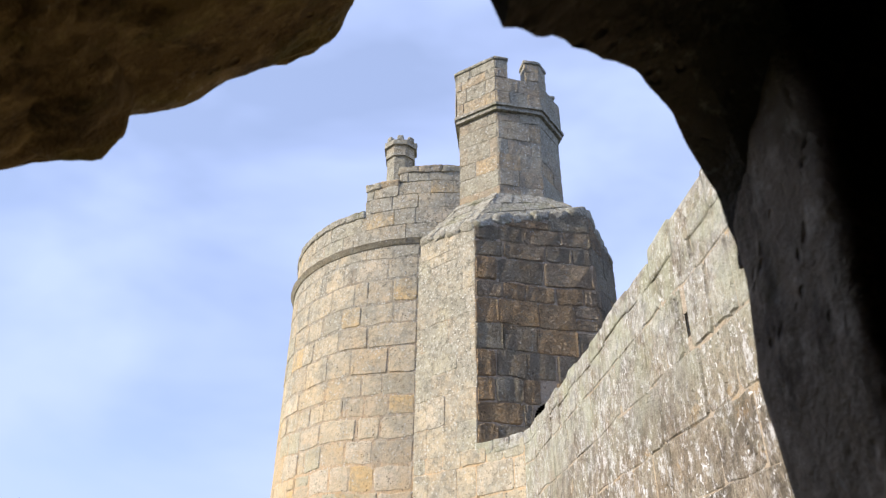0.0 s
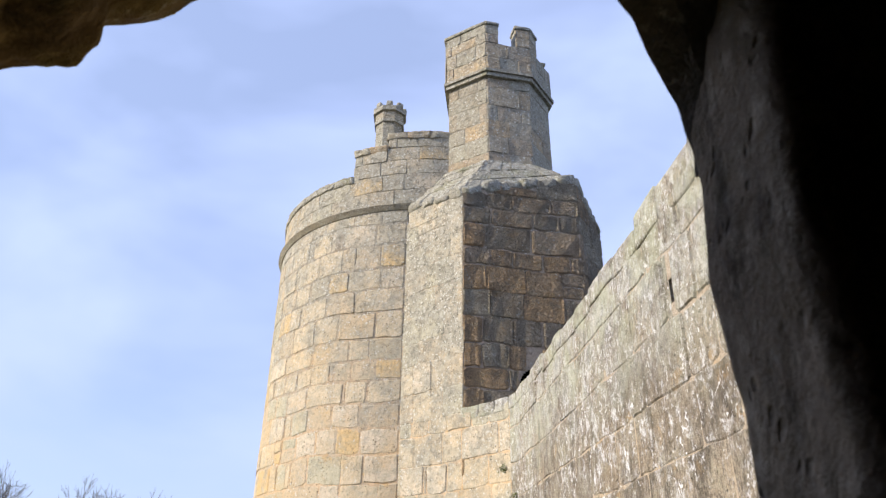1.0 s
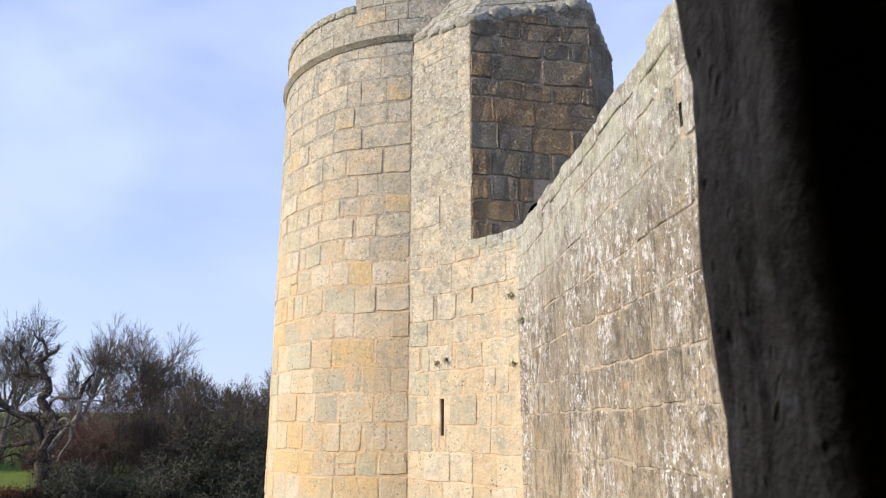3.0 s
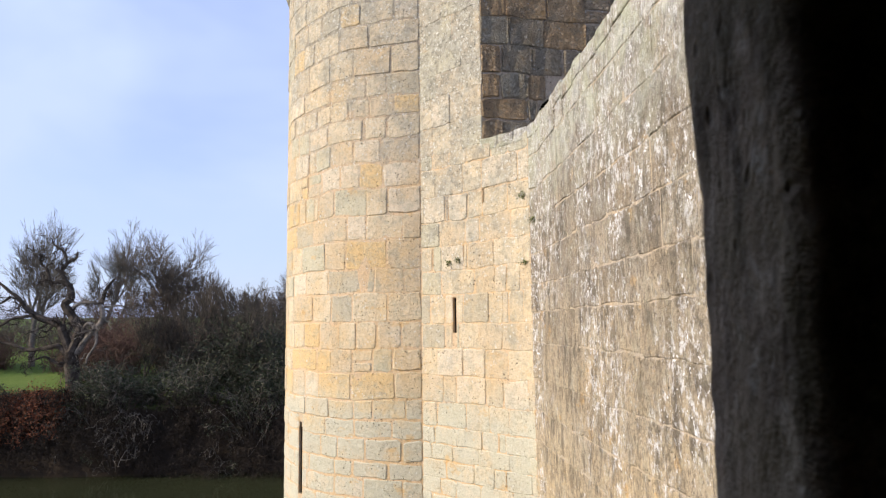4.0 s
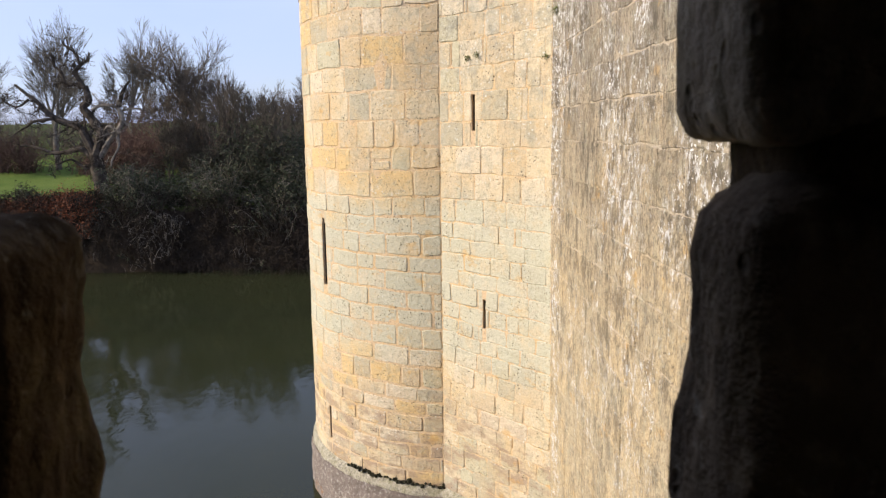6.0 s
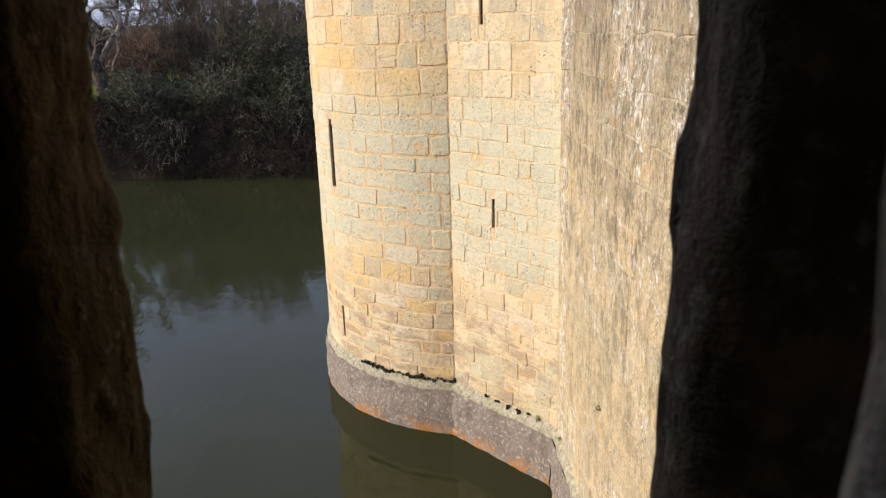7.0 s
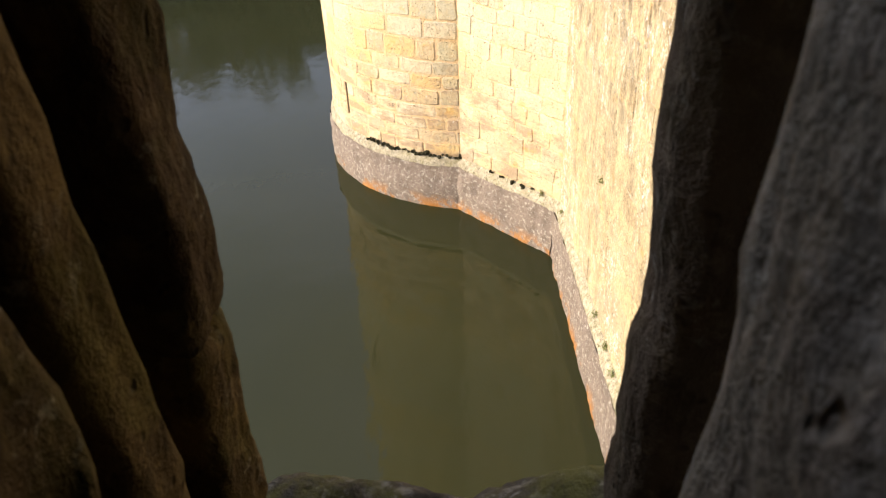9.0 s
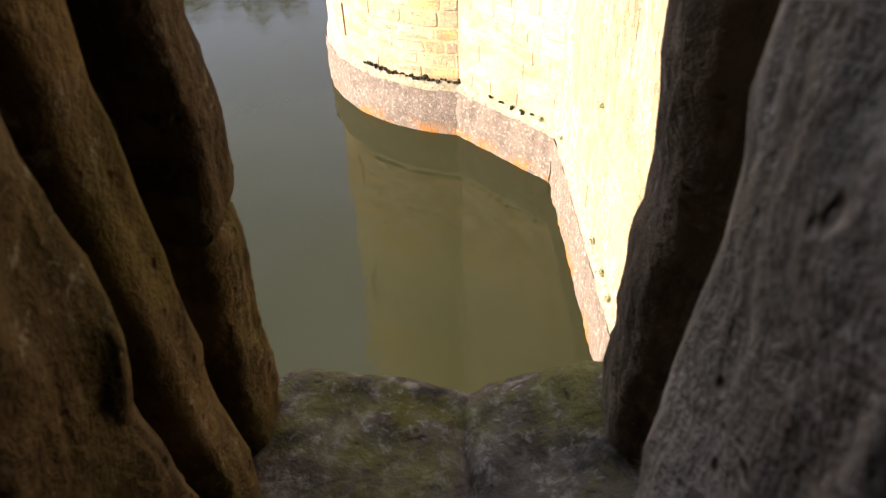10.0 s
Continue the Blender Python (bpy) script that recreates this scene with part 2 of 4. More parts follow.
MORTAR = ashlar("mortar", [], 8.5, 15.5, single=(0.63, 0.46, 0.29), band=True)
CURTAIN_MORTAR = ashlar("pale_mortar", [], 9.0, 16.0, single=(0.48, 0.40, 0.305), gold=0.3)
DARK_MORTAR = ashlar("brown_mortar", [], 12.0, 19.0, 0.3, single=(0.45, 0.35, 0.25), gold=0.1)
TURRET_MORTAR = ashlar("grey_mortar", [], 13.0, 19.5, 0.2, single=(0.43, 0.39, 0.31), gold=0.1)
m = Mat("plinth_stone", 0.9, 0.2)
pl = m.mix(m.span(m.noise(4.0, 6.0, 0.72), 0.35, 0.65), (0.30, 0.245, 0.21), (0.19, 0.155, 0.135))
pl = m.mix(m.math("MULTIPLY", m.span(m.noise(13.0, 7.0, 0.78), 0.53, 0.62), 0.75), pl, (0.58, 0.54, 0.48))
pl = m.mix(m.math("MULTIPLY", m.span(m.noise(21.0, 6.0, 0.75), 0.54, 0.64), 0.7), pl, (0.10, 0.08, 0.07))
rust = m.math("MULTIPLY", m.span(m.height(), 0.32, 0.0), m.span(m.noise(1.6, 6.0, 0.72), 0.51, 0.56, 0.0, 0.8))
pl = m.mix(rust, pl, (0.50, 0.20, 0.03))
PLINTH = m.done(pl, m.noise(18.0, 6.0, 0.75), 1.0, 0.05)
m = Mat("lichened_coping", 0.95, 0.1)
cp = m.mix(m.span(m.noise(6.0, 6.0, 0.7), 0.35, 0.65), (0.34, 0.32, 0.26), (0.44, 0.41, 0.33))
cp = m.mix(m.math("MULTIPLY", m.span(m.noise(2.2, 5.0), 0.5, 0.68), 0.6), cp, (0.25, 0.25, 0.12))
cp = m.mix(m.math("MULTIPLY", m.span(m.noise(16.0, 7.0, 0.8), 0.52, 0.60), 0.8), cp, (0.12, 0.11, 0.085))
cp = m.mix(m.math("MULTIPLY", m.span(m.noise(12.0, 7.0, 0.8), 0.54, 0.60), 0.85), cp, (0.60, 0.60, 0.53))
COPING = m.done(cp, m.noise(15.0, 6.0, 0.75), 0.9, 0.05)
LEDGE = plain_rock("pale_crusted_ledge", (0.48, 0.44, 0.35), (0.28, 0.25, 0.19), (0.07, 0.065, 0.045), 0.3)
ROCK_WARM = plain_rock("brown_rock", (0.185, 0.123, 0.050), (0.085, 0.058, 0.026), (0.25, 0.172, 0.072), 0.3)
# the next four are the jamb browns with shade put into the colour
ROCK_SLAB_SHADED = plain_rock("shaded_brown_rock", (0.125, 0.084, 0.040), (0.060, 0.042, 0.022), (0.17, 0.118, 0.056), 0.2)
ROCK_JAMB_SHADED = plain_rock("shaded_golden_rock", (0.090, 0.057, 0.028), (0.045, 0.030, 0.016), (0.12, 0.081, 0.039), 0.15)
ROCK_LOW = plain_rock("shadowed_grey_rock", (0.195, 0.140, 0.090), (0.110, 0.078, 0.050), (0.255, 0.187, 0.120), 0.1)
ROCK_ARCH_SHADED = plain_rock("shaded_dark_rock", (0.13, 0.105, 0.076), (0.08, 0.064, 0.046), (0.17, 0.134, 0.096), 0.1)
ROCK_JAMB = plain_rock("brown_grey_rock", (0.35, 0.270, 0.185), (0.20, 0.152, 0.102), (0.46, 0.370, 0.265), 0.15)
ROCK_PALE = plain_rock("pale_grey_rock", (0.44, 0.365, 0.285), (0.28, 0.234, 0.182), (0.53, 0.45, 0.36), 0.12)
ROCK_SILL = plain_rock("mossy_rock", (0.13, 0.105, 0.072), (0.065, 0.052, 0.037), (0.27, 0.24, 0.185), 0.6)
# the deep interior shade is put into this stone's colour
INSIDE = plain_rock("shade_dark_stone", (0.085, 0.070, 0.053), (0.055, 0.045, 0.035), (0.10, 0.082, 0.062))
m = Mat("moat_water", 0.045, 0.33)
m.b.inputs["IOR"].default_value = 1.33
WATER = m.done(m.mix(m.span(m.noise(0.12, 3.0), 0.35, 0.65), (0.025, 0.0275, 0.0115), (0.020, 0.023, 0.011)), m.noise(3.0, 3.0, 0.5, m.scaled((1.0, 0.5, 1.0))), 0.32, 0.02)
m = Mat("bank_ground", 0.95, 0.1)
# earth of the low bank, its shade put into the colour
shaded_soil = m.mix(m.span(m.noise(0.9, 6.0, 0.7), 0.35, 0.65), (0.018, 0.014, 0.010), (0.036, 0.025, 0.016))
lawn = m.mix(m.span(m.noise(0.5, 6.0, 0.7), 0.3, 0.7), (0.075, 0.12, 0.022), (0.12, 0.155, 0.035))
GROUND = m.done(m.mix(m.span(m.math("ADD", m.height(), m.noise(0.6, 4.0)), 4.0, 4.5), shaded_soil, lawn), m.noise(6.0, 5.0), 0.8, 0.1)


def bark(name, a, b):
    m = Mat(name, 0.95, 0.1)
    return m.done(m.mix(m.span(m.noise(2.5, 6.0, 0.7), 0.35, 0.65), a, b), m.noise(9.0, 5.0, 0.7, m.scaled((1, 1, 0.3))), 0.8, 0.05)


OAK_BARK = bark("dead_oak_bark", (0.022, 0.017, 0.013), (0.10, 0.082, 0.066))
PALE_WOOD = bark("pale_dead_wood", (0.06, 0.048, 0.038), (0.30, 0.26, 0.215))
RED_TWIG = bark("reddish_twigs", (0.085, 0.05, 0.038), (0.17, 0.105, 0.08))
TWIG = bark("bare_twigs", (0.085, 0.070, 0.056), (0.17, 0.14, 0.112))
GREY_TWIG = bark("grey_scrub_twigs", (0.11, 0.095, 0.075), (0.20, 0.175, 0.14))
DARK_TWIG = bark("dark_twigs", (0.05, 0.042, 0.032), (0.11, 0.092, 0.07))
# dead stems darkened in colour for the shade under the bank
SHADED_BRAMBLE = bark("shaded_dead_bramble", (0.020, 0.016, 0.012), (0.045, 0.034, 0.025))
m = Mat("evergreen_leaves", 0.7, 0.3)
LEAF = m.done(m.mix(m.piece(), (0.018, 0.026, 0.010), (0.065, 0.072, 0.034)))
m = Mat("russet_leaves", 0.8, 0.2)
RUSSET = m.done(m.mix(m.piece(), (0.10, 0.032, 0.014), (0.23, 0.082, 0.037)))
m = Mat("small_green_plant", 0.8, 0.2)
PLANT = m.done(m.mix(m.piece(), (0.10, 0.125, 0.045), (0.19, 0.21, 0.085)))
# blackish colour that paints the shadow gap over the plinth ledge
m = Mat("gap_shade", 0.95, 0.1)
GAP_SHADE = m.done(m.mix(m.noise(30.0, 5.0, 0.7), (0.012, 0.014, 0.008), (0.06, 0.055, 0.035)), m.noise(60.0), 0.8, 0.02)
# near-black lining: the darkness inside openings is put into the colour
m = Mat("recess_shade", 0.95, 0.05)
RECESS_SHADE = m.done(m.mix(m.noise(6.0), (0.02, 0.017, 0.013), (0.035, 0.03, 0.022)))


# ---- mesh helpers ----
def mesh_object(name, verts, faces, material, parent=None, smooth=False, label="", up=None):
    me = bpy.data.meshes.new(name)
    me.from_pydata([tuple(v) for v in verts], [], faces)
    if up:
        me.attributes.new("up", "FLOAT", "POINT").data.foreach_set("value", up)
    me.materials.append(material)
    if smooth:
        me.polygons.foreach_set("use_smooth", [True] * len(me.polygons))
    me.update()
    ob = new(name, me)
    ob.parent = parent
    if label:
        tagged(ob, label)
    return ob


def empty(name, label, category, group="", kind="", at=(0, 0, 0)):
    ob = new(name)
    ob.location = at
    return tagged(ob, label, category, group, kind)


def rock_data(size, n=9, power=4.0, rough=0.02, seed=0.0, fine=1.0, squash=None):
    """A knobbly block of the given size with rounded edges, pushed about by noise."""
    verts, faces, index = [], [], {}
    half = Vector(size) / 2

    def vert(p):
        key = tuple(round(c, 5) for c in p)
        if key not in index:
            q = Vector((p[0] * half.x, p[1] * half.y, p[2] * half.z))
            r = min(half) * min(1.0, 3.2 / power)
            c = Vector([max(-h + r, min(h - r, x)) for x, h in zip(q, half)])
            q = c + (q - c).normalized() * r if (q - c).length > 1e-9 else q
            s = Vector((seed, seed * 1.7, -seed))
            big = noise.noise_vector(q * (1.2 / max(min(size), 0.10)) * fine + s)
            small = noise.noise_vector(q * (5.0 / max(min(size), 0.10)) * fine + s)
            index[key] = len(verts)
            tiny = noise.noise_vector(q * (14.0 / max(min(size), 0.10)) * fine + s)
            verts.append(q + rough * big + rough * 0.42 * small + rough * 0.22 * tiny)
        return index[key]

    for axis in range(3):
        for side in (-1, 1):
            for i in range(n):
                for j in range(n):
                    quad = []
                    for a, b in ((0, 0), (1, 0), (1, 1), (0, 1)):
                        p = [0, 0, 0]
                        p[axis], p[(axis + 1) % 3], p[(axis + 2) % 3] = side, 2 * (i + a) / n - 1, 2 * (j + b) / n - 1
                        quad.append(vert(p))
                    faces.append(quad if side > 0 else quad[::-1])
    return verts, faces


def rock(name, centre, size, material, turn=(0, 0, 0), parent=None, n=14, power=5.0, rough=0.012, seed=0.0, fine=1.0, label=""):
    verts, faces = rock_data(size, n, power, rough, seed, fine)
    ob = mesh_object(name, verts, faces, material, parent, True, label)
    ob.matrix_basis = pose(*centre, *turn)
    return ob


def box_data(x0, x1, y0, y1, z0, z1):
    v = [(x, y, z) for z in (z0, z1) for y in (y0, y1) for x in (x0, x1)]
    return v, [(0, 2, 3, 1), (4, 5, 7, 6), (0, 1, 5, 4), (2, 6, 7, 3), (0, 4, 6, 2), (1, 3, 7, 5)]


def backing(name, surf, s_edges, z_edges, holes, depth, material, parent):
    """The wall behind the blocks, with real openings and their reveals."""
    ss = sorted({*s_edges, *(h[0] for h in holes), *(h[1] for h in holes)})
    zs = sorted({*z_edges, *(h[2] for h in holes), *(h[3] for h in holes)})
    verts, faces = [], []

    def quad(*ps):
        k = len(verts)
        verts.extend(ps)
        faces.append(tuple(range(k, k + len(ps))))

    for s0, s1 in zip(ss, ss[1:]):
        for z0, z1 in zip(zs, zs[1:]):
            sm, zm = (s0 + s1) / 2, (z0 + z1) / 2
            if any(h[0] < sm < h[1] and h[2] < zm < h[3] for h in holes):
                continue
            quad(surf(s0, z0, 0), surf(s1, z0, 0), surf(s1, z1, 0), surf(s0, z1, 0))
    for a, b, c, d in holes:
        v = [surf(x, y, -k) for k in (0.0, 0.05, depth) for x, y in ((a, c), (b, c), (b, d), (a, d))]
        f = [(i, (i + 1) % 4, (i + 1) % 4 + 4, i + 4) for i in range(4)]
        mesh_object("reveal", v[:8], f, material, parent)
        # sides and back past the first reveal carry shade as near-black colour
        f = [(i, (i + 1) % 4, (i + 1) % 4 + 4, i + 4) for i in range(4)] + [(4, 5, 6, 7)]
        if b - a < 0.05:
            mesh_object("open_joint", v[4:], f, RECESS_SHADE, parent)
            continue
        mesh_object("arrow_slit" if b - a < 0.3 else "doorway", v[4:], f, RECESS_SHADE, parent, False, "dark narrow slit" if b - a < 0.3 else "dark low doorway")
    return mesh_object(name, verts, faces, material, parent)


def block_data(surf, s0, s1, z0, z1, rnd, joint, proud, rough):
    """One dressed block: worn round its rim, a little uneven on its face."""
    g = joint / 2
    s0, s1, z0, z1 = s0 + g, s1 - g, z0 + g, z1 - g
    w, h = s1 - s0, z1 - z0
    e = min(rnd.uniform(0.018, 0.05), w * 0.2, h * 0.2)
    lift = max(proud + rnd.choice((-0.005, -0.004, -0.002, 0.0, 0.007)), 0.002) + rough
    tip, lean = rnd.uniform(-0.006, 0.006), rnd.uniform(-0.005, 0.005)
    wave = min(0.014, w * 0.06, h * 0.06)
    us = (0, e, w * rnd.uniform(0.28, 0.4), w * rnd.uniform(0.6, 0.72), w - e, w)
    low, top = [], []
    for i, u in enumerate(us):
        inset = e * rnd.uniform(0.5, 1.0) if i in (0, 5) else 0.0
        low.append((u + rnd.uniform(-wave, wave), inset + rnd.uniform(-wave, wave)))
        top.append((u + rnd.uniform(-wave, wave), h - inset + rnd.uniform(-wave, wave)))
    ring = low + top[::-1]
    verts = [surf(s0 + u, z0 + v, lift + tip * (u / w - 0.5) + lean * (v / h - 0.5) + rnd.uniform(-rough, rough)) for u, v in ring]
    for u, v in ring:
        k = rnd.uniform(0.010, 0.026)
        verts.append(surf(s0 + u + (k if u > w / 2 else -k), z0 + v + (k if v > h / 2 else -k), -0.003))
    faces = [(i, i + 1, 10 - i, 11 - i) for i in range(5)]
    faces += [(i, i + 12, (i + 1) % 12 + 12, (i + 1) % 12) for i in range(12)]
    return verts, faces


def cut(z0, z1, s0, s1, holes):
    """The stretches of a course that its openings leave."""
    spans = [(s0, s1)]
    for a, b, c, d in holes:
        if d <= z0 + 0.02 or c >= z1 - 0.02:
            continue
        spans = [t for p, q in spans for t in ((p, min(q, a)), (max(p, b), q)) if t[1] - t[0] > 0.02]
    return spans


# foot and head of a block's 24 corners
UP = [0.0] * 6 + [1.0] * 6 + [0.0] * 6 + [1.0] * 6


def masonry(parent, surf, s0, s1, courses, material, seed, holes=(), width=(0.45, 0.95), joint=0.024, proud=0.014, rough=0.004, near=lambda s, z: True, limit=300, clip=None):
    """Courses of blocks over a surface: up to `limit` of them as single blocks, the rest joined."""
    rnd = random.Random(seed)
    single, rest_v, rest_f, shown = 0, [], [], "block"
    for z0, z1 in courses:
        s = s0 - rnd.uniform(0, width[0])
        while s < s1:
            w = rnd.uniform(*width) * (1.25 if rnd.random() < 0.15 else 1.0)
            a, b = max(s, s0), min(s + w, s1)
            s += w
            if s1 - b < 0.14:
                b, s = s1, s1
            if b - a < 0.06:
                continue
            rows = [(z0, z1)] if rnd.random() > 0.02 or z1 - z0 < 0.42 else [(z0, (z0 + z1) / 2), ((z0 + z1) / 2, z1)]
            for c, d in rows:
                for p, q in cut(c, d, a, b, holes):
                    top = d if clip is None else min(d, clip((p + q) / 2))
                    if q - p < 0.05 or top - c < 0.06:
                        continue
                    v, f = block_data(surf, p, q, c, top, rnd, joint * rnd.uniform(0.7, 1.5), proud, rough)
                    if single < limit and near((p + q) / 2, c):
                        mesh_object(shown, v, f, material, parent, up=UP)
                        single += 1
                    else:
                        k = len(rest_v)
                        rest_v += v
                        rest_f += [tuple(i + k for i in face) for face in f]
    if rest_v:
        tagged(mesh_object("stonework", rest_v, rest_f, material, parent, up=UP * (len(rest_v) // 24)), kind="stuff")


def courses(z0, z1, rnd, low, high):
    out, z = [], z0
    while z < z1 - 0.1:
        h = rnd.uniform(low, high)
        if z1 - (z + h) < low * 0.6:
            h = z1 - z
        out.append((z, z + h))
        z += h
    return out


# ---- plan of the castle ----
C, R = Vector((-0.03, 17.0)), 3.72
J = Vector((-0.50, 13.31))
U = Vector((0.7218, -0.6921))
UN = Vector((-0.6921, -0.7218))
K = J + U * 2.62
W = Vector((0.0797, -0.9968))
WN = Vector((-0.9968, -0.0797))
THETA0 = math.atan2(J.y - C.y, J.x - C.x)
A1 = J + U * 1.53
DD = Vector((math.cos(radians(11)), math.sin(radians(11))))
DN = Vector((DD.y, -DD.x))
A2 = A1 + DD * 2.42
E2 = Vector((math.cos(radians(58)), math.sin(radians(58))))
EN = Vector((E2.y, -E2.x))


def round_surf(radius):
    def surf(s, z, d):
        a = THETA0 - s / R
        r = radius(z) + d
        return Vector((C.x + r * math.cos(a), C.y + r * math.sin(a), z))
    return surf


def flat_surf(p0, along, out):
    def surf(s, z, d):
        p = p0 + along * s + out * d
        return Vector((p.x, p.y, z))
    return surf


def fillet(z):
    """How far the hollow of the inner corner reaches along each wall."""
    return 0.10 + 0.36 * min(max((z - 2.0) / 7.0, 0.0), 1.0)


def corner_surf(base, past):
    """Turret face and curtain wall meet in a hollow curve, not in a line."""
    def surf(s, z, d):
        c = fillet(z)
        e = s - past
        if abs(e) >= c:
            return base(s, z, d)
        t = (e + c) / (2 * c)
        p = (1 - t) ** 2 * (K - U * c) + 2 * t * (1 - t) * K + t * t * (K + W * c)
        g = ((1 - t) * U + t * W).normalized()
        return Vector((p.x + g.y * d, p.y - g.x * d, z))
    return surf


def wavy(surf, amount, seed):
    """Courses that wander up and down a little."""
    def wander(s, z, d):
        return surf(s, z + amount * noise.noise(Vector((s * 0.9, z * 0.35, seed))) + 0.5 * amount * noise.noise(Vector((s * 2.7, z * 1.1, seed + 5))), d)
    return wander


tower_surf = round_surf(lambda z: R)
face_surf = corner_surf(flat_surf(J, U, UN), 2.62)
wall_surf = corner_surf(flat_surf(K, W, WN), 0.0)
BEND = [0.06 * i for i in range(9)]
turn_surf = flat_surf(A1, DD, DN)
side_surf = flat_surf(A2, E2, EN)
LEDGE_Z, WALL_TOP = 1.16, 11.42


def ring_solid(name, radius0, radius1, z0, z1, material, parent, a0, a1, steps=48, uneven=0.0, label=""):
    """A curved band with a sloping face, a top and an inner face."""
    verts, faces = [], []
    for i in range(steps + 1):
        a = a0 + (a1 - a0) * i / steps
        wob = uneven * noise.noise(Vector((i * 0.9, z0, radius0)))
        lift = uneven * 2 * noise.noise(Vector((i * 0.6, z0 + 9, radius0)))
        for r, z in ((radius0 + wob, z0), (radius1 + wob, z1 + lift), (R - 0.55, z1 + lift), (R - 0.55, z0)):
            verts.append((C.x + r * math.cos(a), C.y + r * math.sin(a), z))
    for i in range(steps):
        for k in range(4):
            p, q = i * 4 + k, i * 4 + (k + 1) % 4
            faces.append((p, q, q + 4, p + 4))
    faces += [(0, 1, 2, 3), tuple(steps * 4 + k for k in (3, 2, 1, 0))]
    return mesh_object(name, verts, faces, material, parent, False, label)


def prism(name, ring, z0, z1, material, parent, top=True, label=""):
    n = len(ring)
    verts = [(p[0], p[1], z0) for p in ring] + [(p[0], p[1], z1) for p in ring]
    faces = [(i, (i + 1) % n, n + (i + 1) % n, n + i) for i in range(n)]
    if top:
        faces += [tuple(range(n, 2 * n)), tuple(range(n - 1, -1, -1))]
    return mesh_object(name, verts, faces, material, parent, False, label)


# ---- courses and the joints that have lost their mortar ----
rnd = random.Random(99)
TOWER_COURSES = courses(1.17, 3.6, rnd, 0.25, 0.36) + courses(3.6, 6.9, rnd, 0.30, 0.42) + courses(6.9, 15.92, rnd, 0.40, 0.56)
FACE_COURSES = courses(1.17, 6.9, rnd, 0.27, 0.36) + courses(6.9, 11.38, rnd, 0.42, 0.54)
UPPER_COURSES = courses(11.38, 15.95, rnd, 0.42, 0.56)
TURN_COURSES = courses(10.3, 16.40, rnd, 0.34, 0.56)


def open_joints(rows, s0, s1, z0, z1, count, seed, width=(0.008, 0.020)):
    """Upright joints, one course high, at chance places."""
    pick = random.Random(seed)
    rows = [r for r in rows if z0 <= r[0] and r[1] <= z1]
    out = []
    for _ in range(count):
        a, b = pick.choice(rows)
        s, w = pick.uniform(s0, s1), pick.uniform(*width)
        low = a + pick.uniform(0.0, 0.4) * (b - a)
        if all(abs(o[0] - s) > 0.3 or o[2] > b or o[3] < a for o in out):
            out.append((s, s + w, low, b - 0.03))
    return out


# ---- the round tower ----
tower = empty("round_tower", "round sandstone corner tower with lichened parapet, standing in the moat", "tower", at=(0, 0, 0))
TOWER_HOLES = [(2.92, 3.09, 4.95, 6.26), (2.95, 3.06, 6.26, 6.36), (2.96, 3.06, 1.52, 2.26)]
TOWER_JOINTS = open_joints(TOWER_COURSES, 0.3, 4.0, 9.0, 15.9, 11, 41)
SPAN = R * radians(100)
backing("wall_core", tower_surf, [SPAN * i / 40 for i in range(41)], [-1.0, LEDGE_Z, 6, 12, 15.95], TOWER_HOLES + TOWER_JOINTS, 0.9, MORTAR, tower)
back_ring = [(C.x + (R - 0.01) * math.cos(THETA0 - radians(100) - radians(i * 10)), C.y + (R - 0.01) * math.sin(THETA0 - radians(100) - radians(i * 10))) for i in range(27)]
prism("far_wall", [*back_ring, (C.x, C.y)], -1.0, 16.9, MORTAR, tower)
ring_solid("string_course", R + 0.02, R + 0.10, 15.95, 16.05, TURRET, tower, THETA0 + radians(6), THETA0 - radians(120), 60, 0.012, "projecting moulded string course, dark beneath")


def parapet_top(s):
    return 17.86 if s < 0.50 else 17.56 if s < 1.32 else 16.90


ring_solid("parapet", R - 0.03, R - 0.03, 16.04, 16.88, MORTAR, tower, THETA0 + radians(16), THETA0 - radians(120), 60)
ring_solid("parapet", R - 0.03, R - 0.03, 16.04, 17.54, MORTAR, tower, THETA0 + radians(16), THETA0 - 1.32 / R, 16)
ring_solid("parapet", R - 0.03, R - 0.03, 16.04, 17.84, MORTAR, tower, THETA0 + radians(16), THETA0 - 0.50 / R, 12)
rnd = random.Random(5)
for s0, s1 in [(-1.0, -0.45), (-0.45, 0.05), (0.05, 0.52), (0.52, 0.95), (0.95, 1.33)] + [(1.33 + 0.52 * i, 1.33 + 0.52 * (i + 1)) for i in range(11)]:
    sm = (s0 + s1) / 2
    a = THETA0 - sm / R
    r = R - 0.21
    rock("coping_stone", (C.x + r * math.cos(a), C.y + r * math.sin(a), parapet_top(sm) + 0.015), (0.46, s1 - s0 + 0.03, 0.19), COPING if sm > 1.3 else TURRET, (0, rnd.uniform(-3, 3), math.degrees(a)), tower, 9, 9.0, 0.03, s0)

# ---- the stair turret beside it ----
turret = empty("stair_turret", "octagonal stair turret with battlements on a square sandstone base", "turret")
FACE_HOLES = [(0.79, 0.875, 8.12, 8.74), (1.045, 1.12, 4.60, 5.14)]
FACE_JOINTS = open_joints(FACE_COURSES, 0.15, 1.45, 2.0, 11.0, 7, 42)
SIDE_JOINTS = open_joints(FACE_COURSES, 1.6, 2.1, 2.0, 11.0, 11, 43)


def face_top(s):
    return 15.95 - 0.16 * s if s < 1.53 else WALL_TOP


